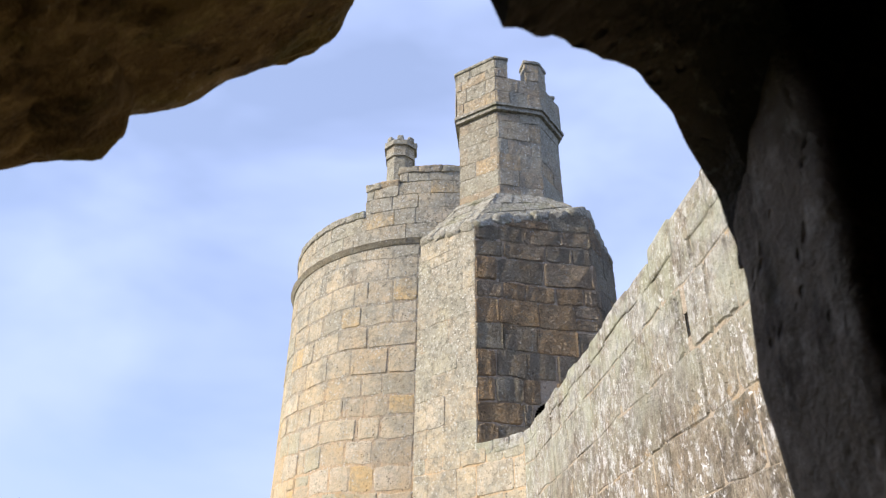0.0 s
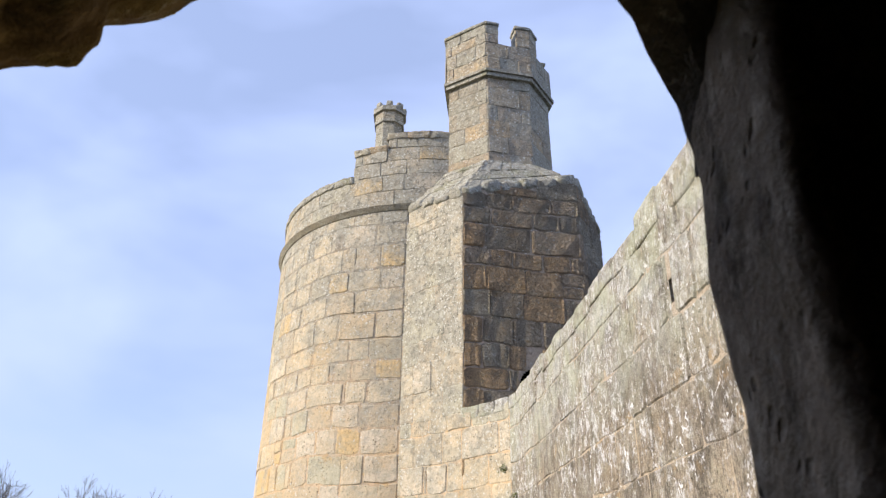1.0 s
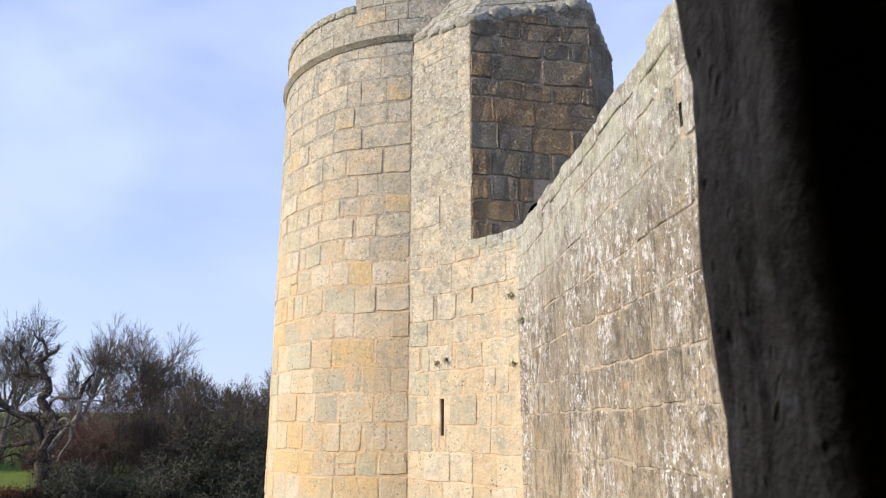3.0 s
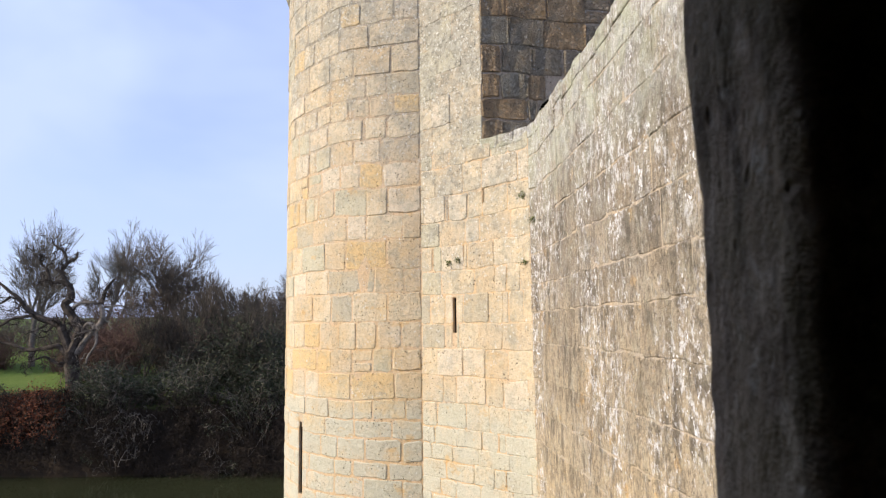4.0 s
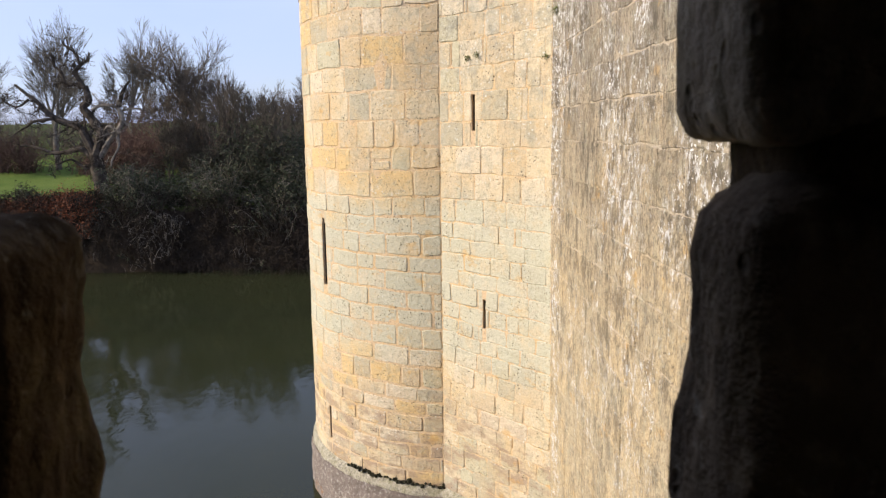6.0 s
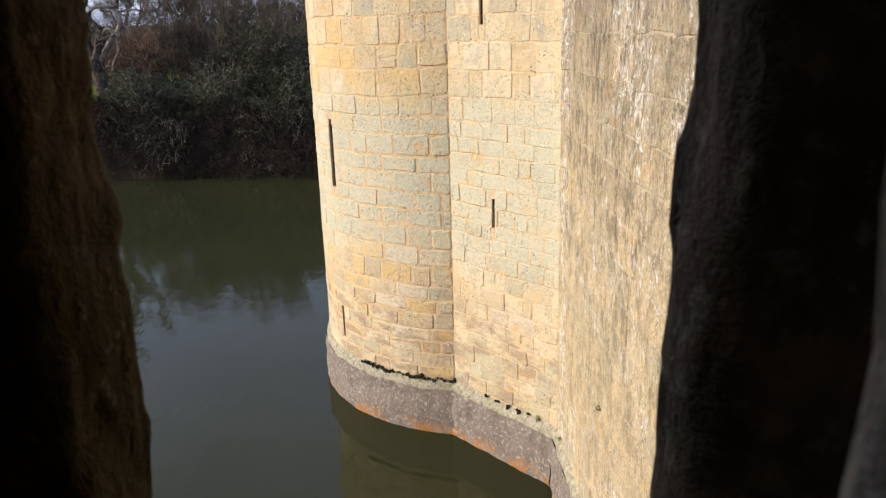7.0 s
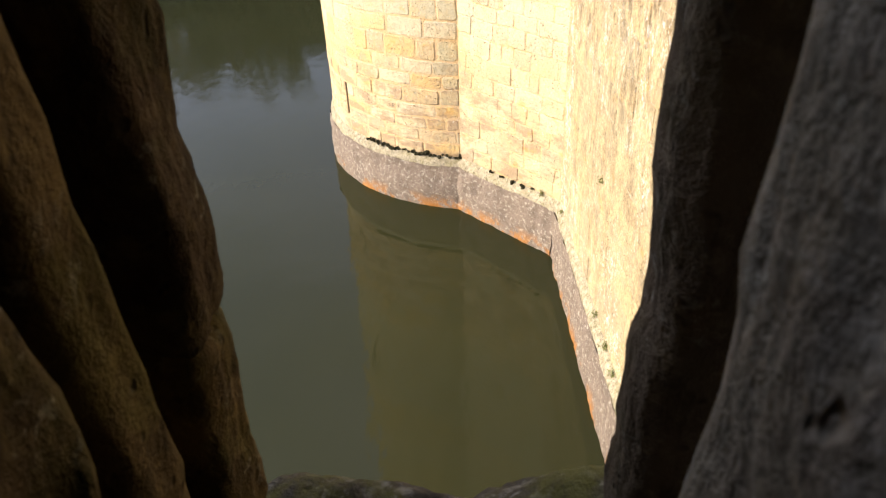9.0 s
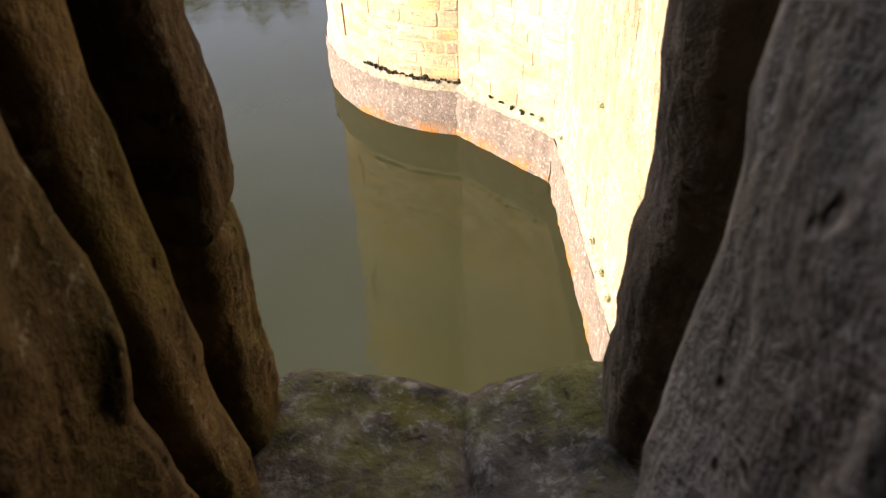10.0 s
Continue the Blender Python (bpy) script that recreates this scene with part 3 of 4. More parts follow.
backing("wall_core", face_surf, [0, 1.53], [-1.0, 6, WALL_TOP - 0.1, 15.6], FACE_HOLES + FACE_JOINTS, 0.9, MORTAR, turret)
backing("wall_core", face_surf, [1.53, *(2.62 - b for b in BEND)], [-1.0, 2, 4, 6, 8, WALL_TOP - 0.12], SIDE_JOINTS, 0.45, MORTAR, turret)
DOORS = [(1.05, 1.62, 10.4, 11.96)] + [(1.335 - 0.285 * math.cos(a), 1.335 + 0.285 * math.cos(a), 11.96 + 0.29 * math.sin(radians(k * 11)), 11.96 + 0.29 * math.sin(radians(k * 11 + 11))) for k in range(7) for a in [radians(k * 11 + 7)]]
backing("wall_core", turn_surf, [0, 2.42], [9.5, 15.6], DOORS, 0.9, DARK_MORTAR, turret)
mesh_object("wall_core", [turn_surf(0, 15.6, 0), turn_surf(2.42, 15.6, 0), turn_surf(2.42, 16.38, 0), turn_surf(0, 15.78, 0)], [(0, 1, 2, 3)], DARK_MORTAR, turret)
backing("wall_core", side_surf, [0, 1.3], [9.5, 15.5], [], 0.4, DARK_MORTAR, turret)
mesh_object("wall_core", [side_surf(0, 15.5, 0), side_surf(1.3, 15.5, 0), side_surf(1.3, 15.75, 0), side_surf(0, 16.38, 0)], [(0, 1, 2, 3)], DARK_MORTAR, turret)
OC = Vector((1.44, 14.03))


def octagon(r, turn=11.0):
    """Eight corners, the back left one drawn in."""
    ring = [(OC.x + r * math.cos(radians(turn - 90 - 22.5 + 45 * i)), OC.y + r * math.sin(radians(turn - 90 - 22.5 + 45 * i))) for i in range(8)]
    ring[6] = (ring[6][0] + 0.34, ring[6][1])
    return ring


OR = 1.30
low = [J + U * 0.02, A1, A2, A2 + E2 * 1.25, Vector((2.6, 15.6)), Vector((0.6, 15.6))]
lz = [15.95, 15.79, 16.39, 15.76, 16.3, 16.3]
octo = octagon(OR + 0.03)
# sloping weathering from the square base up to the octagon
vs = [(p.x, p.y, z) for p, z in zip(low, lz)] + [(x, y, 16.86) for x, y in octo]
fs = [(2, 8, 7), (2, 3, 9, 8), (3, 4, 10, 9), (4, 5, 11), (4, 11, 10), (5, 0, 13, 12), (5, 12, 11)]
mesh_object("weathering", vs, fs, COPING, turret, False, "sloping lichened weathering stones")


def patch_surf(p00, p10, p11, p01, length, height):
    """A four-cornered sloping surface."""
    p00, p10, p11, p01 = (Vector(p) for p in (p00, p10, p11, p01))
    out = (p10 - p00).cross(p01 - p00).normalized()

    def surf(s, z, d):
        u, v = s / length, z / height
        return p00.lerp(p10, u).lerp(p01.lerp(p11, u), v) + out * d
    return surf


SLOPES = [patch_surf(vs[1], vs[2], vs[7], vs[6], 2.42, 0.95), patch_surf(vs[0], vs[1], vs[6], vs[13], 1.53, 1.10)]
for slope, wide, tall in zip(SLOPES, (2.42, 1.53), (0.95, 1.10)):
    backing("weathering", slope, [wide * i / 6 for i in range(7)], [tall * i / 4 for i in range(5)], [], 0.1, TURRET_MORTAR, turret)
    masonry(turret, slope, 0.0, wide, courses(0.0, tall, random.Random(int(wide * 100)), 0.26, 0.36), COPING, int(wide * 77), (), (0.3, 0.8), 0.03, 0.02, 0.010, limit=30)
# worn stones along the shoulder's lower edge
pick = random.Random(64)
for p, q, count in ((Vector(vs[1]), Vector(vs[2]), 6), (Vector(vs[0]), Vector(vs[1]), 4), (Vector(vs[2]), Vector(vs[3]), 3)):
    run = q - p
    lean = math.degrees(math.atan2(run.z, run.xy.length))
    for k in range(count):
        c = p + run * (k + 0.5) / count + Vector((-run.y, run.x, 0)).normalized() * 0.13 + Vector((0, 0, pick.uniform(-0.03, 0.05)))
        rock("weathering_stone", c, (run.length / count + pick.uniform(-0.02, 0.05), 0.34, pick.uniform(0.20, 0.30)), COPING, (pick.uniform(-8, 8), -lean + pick.uniform(-5, 5), math.degrees(math.atan2(run.y, run.x))), turret, 9, 5.0, 0.035, k + count)
prism("shaft", octagon(OR), 15.6, 19.25, TURRET_MORTAR, turret)
prism("string_course", octagon(OR + 0.10), 19.10, 19.20, COPING, turret, True, "dark weathered string course")
prism("string_course", octagon(OR + 0.15), 19.20, 19.27, COPING, turret)
prism("parapet_core", octagon(OR + 0.07), 19.27, 20.03, TURRET_MORTAR, turret)
for k in range(8):
    a, b = Vector(octagon(OR)[k]), Vector(octagon(OR)[(k + 1) % 8])
    along = (b - a).normalized()
    side = flat_surf(a, along, Vector((along.y, -along.x)))
    masonry(turret, side, 0.0, (b - a).length, courses(16.6, 19.12, random.Random(70 + k), 0.38, 0.5), TURRET, 200 + k, width=(0.4, 0.75), joint=0.026, proud=0.006, limit=40 if k in (0, 7, 1) else 0)
    a, b = Vector(octagon(OR + 0.08)[k]), Vector(octagon(OR + 0.08)[(k + 1) % 8])
    side = flat_surf(a, along, Vector((along.y, -along.x)))
    length = (b - a).length
    masonry(turret, side, 0.0, length, courses(19.29, 20.06, random.Random(80 + k), 0.34, 0.42), TURRET, 300 + k, width=(0.35, 0.6), joint=0.02, limit=20 if k in (0, 7, 1) else 0)
    # merlons: alternate sides are solid, the others have a gap
    for c0, c1 in {0: ((0.0, 0.30), (length - 0.34, length)), 1: ((0.0, 0.36),), 2: ((0.3, length),), 4: ((0.0, 0.3), (length - 0.3, length)), 6: ((0.0, 0.3), (length - 0.3, length))}.get(k, ((0.0, length),)):
        masonry(turret, side, c0, c1, [(20.06, 20.34), (20.34, 20.60)], TURRET, 400 + k, width=(0.3, 0.6), joint=0.02, limit=8 if k in (0, 7, 1) else 0)
        out = Vector((along.y, -along.x))
        p0, p1, p2, p3 = a + along * c0, a + along * c1, a + along * c1 - out * 0.30, a + along * c0 - out * 0.30
        merlon = prism("merlon", [p0, p1, p2, p3], 20.0, 20.60, TURRET_MORTAR, turret)
        p = a + along * (c0 + c1) / 2 - out * 0.14
        rock("merlon_cap", (p.x, p.y, 20.64), (c1 - c0 + 0.06, 0.38, 0.10), COPING, (0, 0, math.degrees(math.atan2(along.y, along.x))), merlon, 6, 5.0, 0.012, k + c1)

# ---- chimney ----
chimney = empty("chimney", "small octagonal stone chimney with a moulded crenellated cap", "chimney", at=(0, 0, 0))


def small_octagon(r):
    return [(-1.19 + r * math.cos(radians(22.5 + 45 * i)), 16.0 + r * math.sin(radians(22.5 + 45 * i))) for i in range(8)]


prism("shaft", small_octagon(0.37), 16.4, 20.0, TURRET, chimney)
prism("cap_ring", small_octagon(0.42), 19.96, 20.06, COPING, chimney)
prism("cap_body", small_octagon(0.40), 20.06, 20.30, TURRET, chimney)
cap = prism("cap_ring", small_octagon(0.47), 20.30, 20.44, COPING, chimney)
for i in range(8):
    a = radians(45 * i)
    rock("cap_tooth", (-1.19 + 0.38 * math.cos(a), 16.0 + 0.38 * math.sin(a), 20.51), (0.13, 0.17, 0.19), COPING, (0, 0, 45 * i), cap, 4, 6.0, 0.012, i)

# ---- curtain wall ----
curtain = empty("curtain_wall", "long sandstone curtain wall streaked with white lichen and dark algae", "wall", kind="structure")
WALL_LEN = 11.1
WALL_HOLES = [(6.33, 6.41, 10.52, 10.72)]
backing("wall_core", wall_surf, [*BEND, 3, 6, WALL_LEN], [-1.0, 2, 4, 6, 8, WALL_TOP - 0.10], WALL_HOLES, 0.4, CURTAIN_MORTAR, curtain)
back_surf = flat_surf(K - WN * 0.75, W, WN)
backing("back_face", back_surf, [-0.5, WALL_LEN], [9.0, WALL_TOP - 0.1], [], 0.1, MORTAR, curtain)
mesh_object("wall_walk", [tuple(wall_surf(0, 10.3, -0.7)), tuple(wall_surf(WALL_LEN, 10.3, -0.7)), tuple(wall_surf(WALL_LEN, 10.3, -3.5)), tuple(wall_surf(-2.5, 10.3, -3.5)), tuple(wall_surf(-2.0, 10.3, -0.7))], [(0, 1, 2, 3, 4)], MORTAR, curtain)


def heading(surf, s):
    step = surf(s + 0.05, WALL_TOP, 0) - surf(s - 0.05, WALL_TOP, 0)
    return math.degrees(math.atan2(step.y, step.x))


rnd = random.Random(21)
s = 0.0
while s < WALL_LEN:
    w = rnd.uniform(0.35, 0.75) if s > 0.6 else 0.3
    top = WALL_TOP - 0.05 + (0.0 if s < 5.2 else 0.10) + rnd.uniform(-0.025, 0.03)
    deep = 0.22 if s < 5.2 else 0.36
    p = wall_surf(s + w / 2, top + 0.11 - deep / 2, -0.368)
    rock("coping_stone", p, (0.77, w + 0.012, deep), CURTAIN, (rnd.uniform(-2, 2), rnd.uniform(-2, 2), heading(wall_surf, s + w / 2) + 90), curtain, 9, 26.0, 0.009, s)
    s += w
s = 1.50
while s < 2.5:
    w = rnd.uniform(0.26, 0.4)
    p = face_surf(s + w / 2, WALL_TOP - 0.06, -0.33)
    rock("coping_stone", p, (w + 0.012, 0.69, 0.22), CURTAIN, (rnd.uniform(-2, 2), 0, heading(face_surf, s + w / 2)), curtain, 9, 22.0, 0.010, s + 50)
    s += w

# ---- battered plinth round the water's edge ----
plinth = empty("plinth", "rough grey-brown stone plinth rising from the moat, rust stains at the waterline", "plinth", kind="structure")


def plinth_band(name, surf, s0, s1, steps, material, rings, seed):
    verts, faces = [], []
    for i in range(steps + 1):
        s = s0 + (s1 - s0) * i / steps
        for k, (z, d, amp) in enumerate(rings):
            q = Vector((s * 2.3, z * 3.0, seed))
            verts.append(surf(s, z + amp * 0.6 * noise.noise(q * 1.7 + Vector((7, 0, 0))), d + amp * noise.noise(q) + amp * 0.6 * noise.noise(q * 3.1)))
    n = len(rings)
    for i in range(steps):
        for k in range(n - 1):
            p = i * n + k
            faces.append((p, p + n, p + n + 1, p + 1))
    return mesh_object(name, verts, faces, material, plinth, True)


BODY = [(-1.0, 0.22, 0.0), (-0.1, 0.15, 0.03), (0.1, 0.145, 0.045), (0.28, 0.135, 0.05), (0.46, 0.13, 0.05), (0.64, 0.12, 0.05), (0.82, 0.11, 0.05), (0.98, 0.10, 0.03)]
CAP = [(0.965, 0.095, 0.02), (1.03, 0.085, 0.025), (1.11, 0.055, 0.02), (1.17, 0.0, 0.01), (1.2, -0.05, 0.0)]
for surf, s0, s1, steps, seed in ((tower_surf, -0.04, SPAN + 0.3, 110, 1.0), (face_surf, -0.12, 2.70, 56, 5.0), (wall_surf, -0.10, WALL_LEN, 170, 9.0)):
    plinth_band("plinth_course", surf, s0, s1, steps, PLINTH, BODY, seed)
    plinth_band("plinth_ledge", surf, s0, s1, steps, LEDGE, CAP, seed + 2)

# rows of dark crumbs added in place of the shadow between wall and ledge
for surf, s0, s1, seed in ((tower_surf, 0.0, 2.3, 31.0), (face_surf, 0.9, 2.3, 33.0)):
    gap_v, gap_f = [], []
    pick = random.Random(seed)
    s = s0
    while s < s1:
        w = pick.uniform(0.03, 0.10)
        v, f = rock_data((w, 0.05, pick.uniform(0.02, 0.10)), 3, 3.0, 0.03, s + seed)
        c = surf(s, 1.18 + pick.gauss(0, 0.015), 0.02 + pick.uniform(0, 0.035))
        k = len(gap_v)
        gap_v += [p + c for p in v]
        gap_f += [tuple(i + k for i in q) for q in f]
        s += w * (pick.uniform(0.7, 1.5) if surf is tower_surf else pick.uniform(1.0, 4.5))
    tagged(mesh_object("moss", gap_v, gap_f, GAP_SHADE, plinth), "blackish crumbs standing in for the shadow gap along the ledge", kind="stuff")

# ---- the wall round the opening from which one looks out ----
lookout = empty("lookout_wall", "thick stone wall with a narrow ruined opening, coloured dark as in shade", "wall", kind="structure")
# the last three, behind the eye, are unseen and added to darken the inside
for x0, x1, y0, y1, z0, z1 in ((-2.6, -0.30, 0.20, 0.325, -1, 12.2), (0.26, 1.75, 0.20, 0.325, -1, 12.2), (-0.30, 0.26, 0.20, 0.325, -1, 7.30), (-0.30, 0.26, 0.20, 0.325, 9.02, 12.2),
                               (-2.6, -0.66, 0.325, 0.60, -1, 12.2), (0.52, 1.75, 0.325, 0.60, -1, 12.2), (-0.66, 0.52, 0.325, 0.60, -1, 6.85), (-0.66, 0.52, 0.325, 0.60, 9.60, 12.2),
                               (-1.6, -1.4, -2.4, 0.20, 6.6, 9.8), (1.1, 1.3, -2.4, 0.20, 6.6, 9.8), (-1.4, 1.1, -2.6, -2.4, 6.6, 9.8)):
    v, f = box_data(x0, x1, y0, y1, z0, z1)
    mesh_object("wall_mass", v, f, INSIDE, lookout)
# unseen ceiling and floor, added to shut daylight out of the chamber
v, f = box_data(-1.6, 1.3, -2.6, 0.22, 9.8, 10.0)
tagged(mesh_object("ceiling", v, f, INSIDE), "unseen ceiling added to keep the lookout chamber dark", "ceiling", kind="structure")
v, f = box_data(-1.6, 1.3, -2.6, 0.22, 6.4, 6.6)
tagged(mesh_object("floor", v, f, INSIDE), "unseen floor added to keep the lookout chamber dark", "floor", kind="structure")


def loose(name, label, *args, **kw):
    ob = rock(name, *args, **kw)
    return tagged(ob, label, "stone", "stones round the opening")


loose("jamb_stone", "tall brown-grey jamb stone with a worn vertical edge", (0.2425, 0.285, 8.397), (0.178, 0.10, 0.575), ROCK_JAMB, (0, -0.8, 0), n=44, power=11.0, rough=0.004, seed=1.0)
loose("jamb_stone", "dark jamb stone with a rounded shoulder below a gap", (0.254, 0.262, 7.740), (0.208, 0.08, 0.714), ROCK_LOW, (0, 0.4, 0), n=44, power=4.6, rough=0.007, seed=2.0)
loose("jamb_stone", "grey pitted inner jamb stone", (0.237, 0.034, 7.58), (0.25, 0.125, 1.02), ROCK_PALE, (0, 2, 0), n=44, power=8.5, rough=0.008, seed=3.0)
loose("packing_stone", "small brown packing stone set deep in the gap", (0.254, 0.275, 8.098), (0.16, 0.08, 0.075), ROCK_JAMB_SHADED, n=12, rough=0.006, seed=4.0)
loose("jamb_stone", "brown jamb stone with a rounded top", (-0.183, 0.263, 7.885), (0.17, 0.078, 0.39), ROCK_JAMB_SHADED, (0, 0, 0), n=40, power=8.5, rough=0.007, seed=5.0)
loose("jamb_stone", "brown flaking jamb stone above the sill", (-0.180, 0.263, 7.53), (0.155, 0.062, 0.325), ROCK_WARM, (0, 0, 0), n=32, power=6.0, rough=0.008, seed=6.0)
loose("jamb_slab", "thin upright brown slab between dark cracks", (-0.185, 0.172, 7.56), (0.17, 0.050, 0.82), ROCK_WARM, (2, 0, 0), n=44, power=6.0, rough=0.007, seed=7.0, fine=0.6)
loose("jamb_slab", "thick brown inner jamb slab", (-0.207, 0.069, 7.50), (0.22, 0.118, 0.86), ROCK_SLAB_SHADED, (0, 1, 0), n=44, power=9.0, rough=0.010, seed=8.0, fine=1.3)
loose("sill_stone", "mossy sill stone sloping to a notch", (-0.040, 0.235, 7.382), (0.20, 0.19, 0.185), ROCK_SILL, (0, 8, 0), n=36, power=9.0, rough=0.012, seed=9.0)
loose("sill_stone", "mossy sill stone with pale chipped edge", (0.150, 0.235, 7.400), (0.17, 0.19, 0.20), ROCK_SILL, (0, -20, 0), n=36, power=7.0, rough=0.013, seed=10.0)
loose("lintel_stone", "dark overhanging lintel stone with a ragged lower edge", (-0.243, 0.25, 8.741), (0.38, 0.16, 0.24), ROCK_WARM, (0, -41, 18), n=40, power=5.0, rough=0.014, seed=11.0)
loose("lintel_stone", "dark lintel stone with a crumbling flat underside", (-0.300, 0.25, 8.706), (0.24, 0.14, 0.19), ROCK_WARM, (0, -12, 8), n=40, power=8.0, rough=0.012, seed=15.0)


def arch_stone(material, seed):
    """A curved arch stone whose lower edge leans in towards the chamber at the top."""
    verts, faces, n = [], [], 48
    for i in range(n + 1):
        a = radians(-2 + 94 * i / n)
        u = max(a, 0) / radians(90)
        x, z = 0.0110 + 0.1365 * math.cos(a) + 0.005 * (1 - u), 8.576 + 0.127 * math.sin(a) - 0.125 * u * u
        y = 0.33 - 0.16 * u ** 1.6
        z += 0.6 * max(0.0, u - 0.96)
        ox, oz = 0.012 + 0.46 * math.cos(a), 8.605 + 0.46 * math.sin(a)
        for p in ((x, y, z), (x + 0.004, y - 0.03, z + 0.004), (x + 0.02, y - 0.07, z + 0.02), (ox, y - 0.07, oz), (ox, 0.33, oz)):
            p = Vector(p)
            verts.append(p + 0.004 * noise.noise_vector(p * 16 + Vector((seed, 0, 0))) + 0.0025 * noise.noise_vector(p * 60))
    for i in range(n):
        for k in range(5):
            p, q = i * 5 + k, i * 5 + (k + 1) % 5
            faces.append((p, p + 5, q + 5, q))
    faces += [tuple(range(5)), tuple(n * 5 + j for j in range(4, -1, -1))]
    return tagged(mesh_object("arch_stone", verts, faces, material), "dark curved arch stone over the opening", "stone", "stones round the opening")


arch_stone(ROCK_ARCH_SHADED, 3.0)
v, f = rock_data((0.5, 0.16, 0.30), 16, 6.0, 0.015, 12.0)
key = mesh_object("keystone", v, f, ROCK_ARCH_SHADED, None, True)
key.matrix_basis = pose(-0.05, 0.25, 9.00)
tagged(key, "dark stone bridging the top of the opening", "stone", "stones round the opening")

# ---- moat and far bank ----
v = [(-600, 0.3, 0), (600, 0.3, 0), (600, 60, 0), (-600, 60, 0), (-600, -300, 0), (600, -300, 0)]
tagged(mesh_object("water", v, [(0, 1, 2, 3), (4, 5, 1, 0)], WATER), "still dark olive moat water reflecting the tower", "water", kind="structure")


def land(x, y):
    shore = 41.5 + 0.04 * (x + 18) + 0.8 * noise.noise(Vector((x * 0.12, 0, 0)))
    t = min(max((y - shore + 0.6) / 3.2, 0), 1)
    z = -1.2 + 4.9 * t * t * (3 - 2 * t)
    far = max(y - shore - 3, 0)
    return z + 0.10 * min(far, 30) + 0.018 * max(far - 30, 0) + 0.25 * noise.noise(Vector((x * 0.2, y * 0.2, 3))) * t


xs = [-900, -500, -250, -120, -80] + [-60 + 1.5 * i for i in range(61)] + [50, 100, 250, 500, 900]
ys = [38 + 0.5 * i for i in range(24)] + [50 + 2 * i for i in range(21)] + [110, 150, 220, 350, 600, 1000, 1800]
verts = [(x, y, land(x, y)) for y in ys for x in xs]
nx = len(xs)
faces = [(j * nx + i, j * nx + i + 1, (j + 1) * nx + i + 1, (j + 1) * nx + i) for j in range(len(ys) - 1) for i in range(nx - 1)]
tagged(mesh_object("ground", verts, faces, GROUND, None, True), "steep earthy moat bank with a green meadow behind", "ground", kind="structure")


class Wood:
    """Collects tapered limbs into one mesh."""

    def __init__(self):
        self.v, self.f = [], []

    def limb(self, pts, radii, sides):
        base = len(self.v)
        for i, (p, r) in enumerate(zip(pts, radii)):
            d = (pts[min(i + 1, len(pts) - 1)] - pts[max(i - 1, 0)]).normalized()
            side = d.cross(Vector((0.31, 0.87, 0.38))).normalized()
            other = d.cross(side)
            for k in range(sides):
                a = 2 * math.pi * k / sides
                self.v.append(p + r * (math.cos(a) * side + math.sin(a) * other))
        for i in range(len(pts) - 1):
            for k in range(sides):
                a, b = base + i * sides + k, base + i * sides + (k + 1) % sides
                self.f.append((a, b, b + sides, a + sides))

    def grow(self, p, d, length, radius, level, rnd, wander, up, spread, kids, thin=0.016, taper=0.62):
        n = 5 if level > 1 else 3
        pts, radii, q, e = [p], [radius], p.copy(), d.copy()
        for i in range(n):
            e = (e + wander * Vector((rnd.gauss(0, 1), rnd.gauss(0, 1), rnd.gauss(0, 0.7))) + Vector((0, 0, up))).normalized()
            q = q + e * length / n
            pts.append(q)
            radii.append(max(radius * (1 - taper * (i + 1) / n), thin * 0.7))
        self.limb(pts, radii, 7 if level > 3 else 5 if level > 1 else 3)
        if level == 0:
            return
        for k in range(kids):
            i = n if k == 0 else min(n, 1 + (k * n) // kids + rnd.randint(0, 1))
            dd = (pts[i] - pts[i - 1]).normalized()
            turn = Vector((rnd.gauss(0, 1), rnd.gauss(0, 1), rnd.gauss(0.1, 0.8)))
            turn = (turn - dd * turn.dot(dd)).normalized()
            self.grow(pts[i], (dd + spread * (0.25 if k == 0 else rnd.uniform(0.7, 1.2)) * turn).normalized(), length * (0.78 if k == 0 else rnd.uniform(0.52, 0.84)), max(radii[i] * (0.95 if k == 0 else rnd.uniform(0.5, 0.75)), thin), level - 1, rnd, wander, up, spread, kids, thin, taper)


def bare_tree(name, label, x, y, height, seed, material, levels=5, wander=0.16, up=0.07, spread=0.62, kids=4, fork=0.34, radius=None, lean=(0, 0, 1), thin=0.02, group="bare winter trees", taper=0.62):
    rnd = random.Random(seed)
    wood = Wood()
    wood.grow(Vector((0, 0, -0.3)), Vector(lean).normalized(), height * fork, radius or height * 0.024, levels, rnd, wander, up, spread, kids, thin, taper)
    top = max(p.z for p in wood.v)
    k = height / top
    ob = empty(name, label, "tree", group, at=(x, y, land(x, y)))
    cut_at = (7 * 6)
    tv, tf = wood.v[:cut_at], [f for f in wood.f if max(f) < cut_at]
    mesh_object("trunk", [p * k for p in tv], tf, material, ob, True)
    mesh_object("crown", [p * k for p in wood.v[cut_at:]], [tuple(i - cut_at for i in f) for f in wood.f if min(f) >= cut_at], material, ob)
    return ob


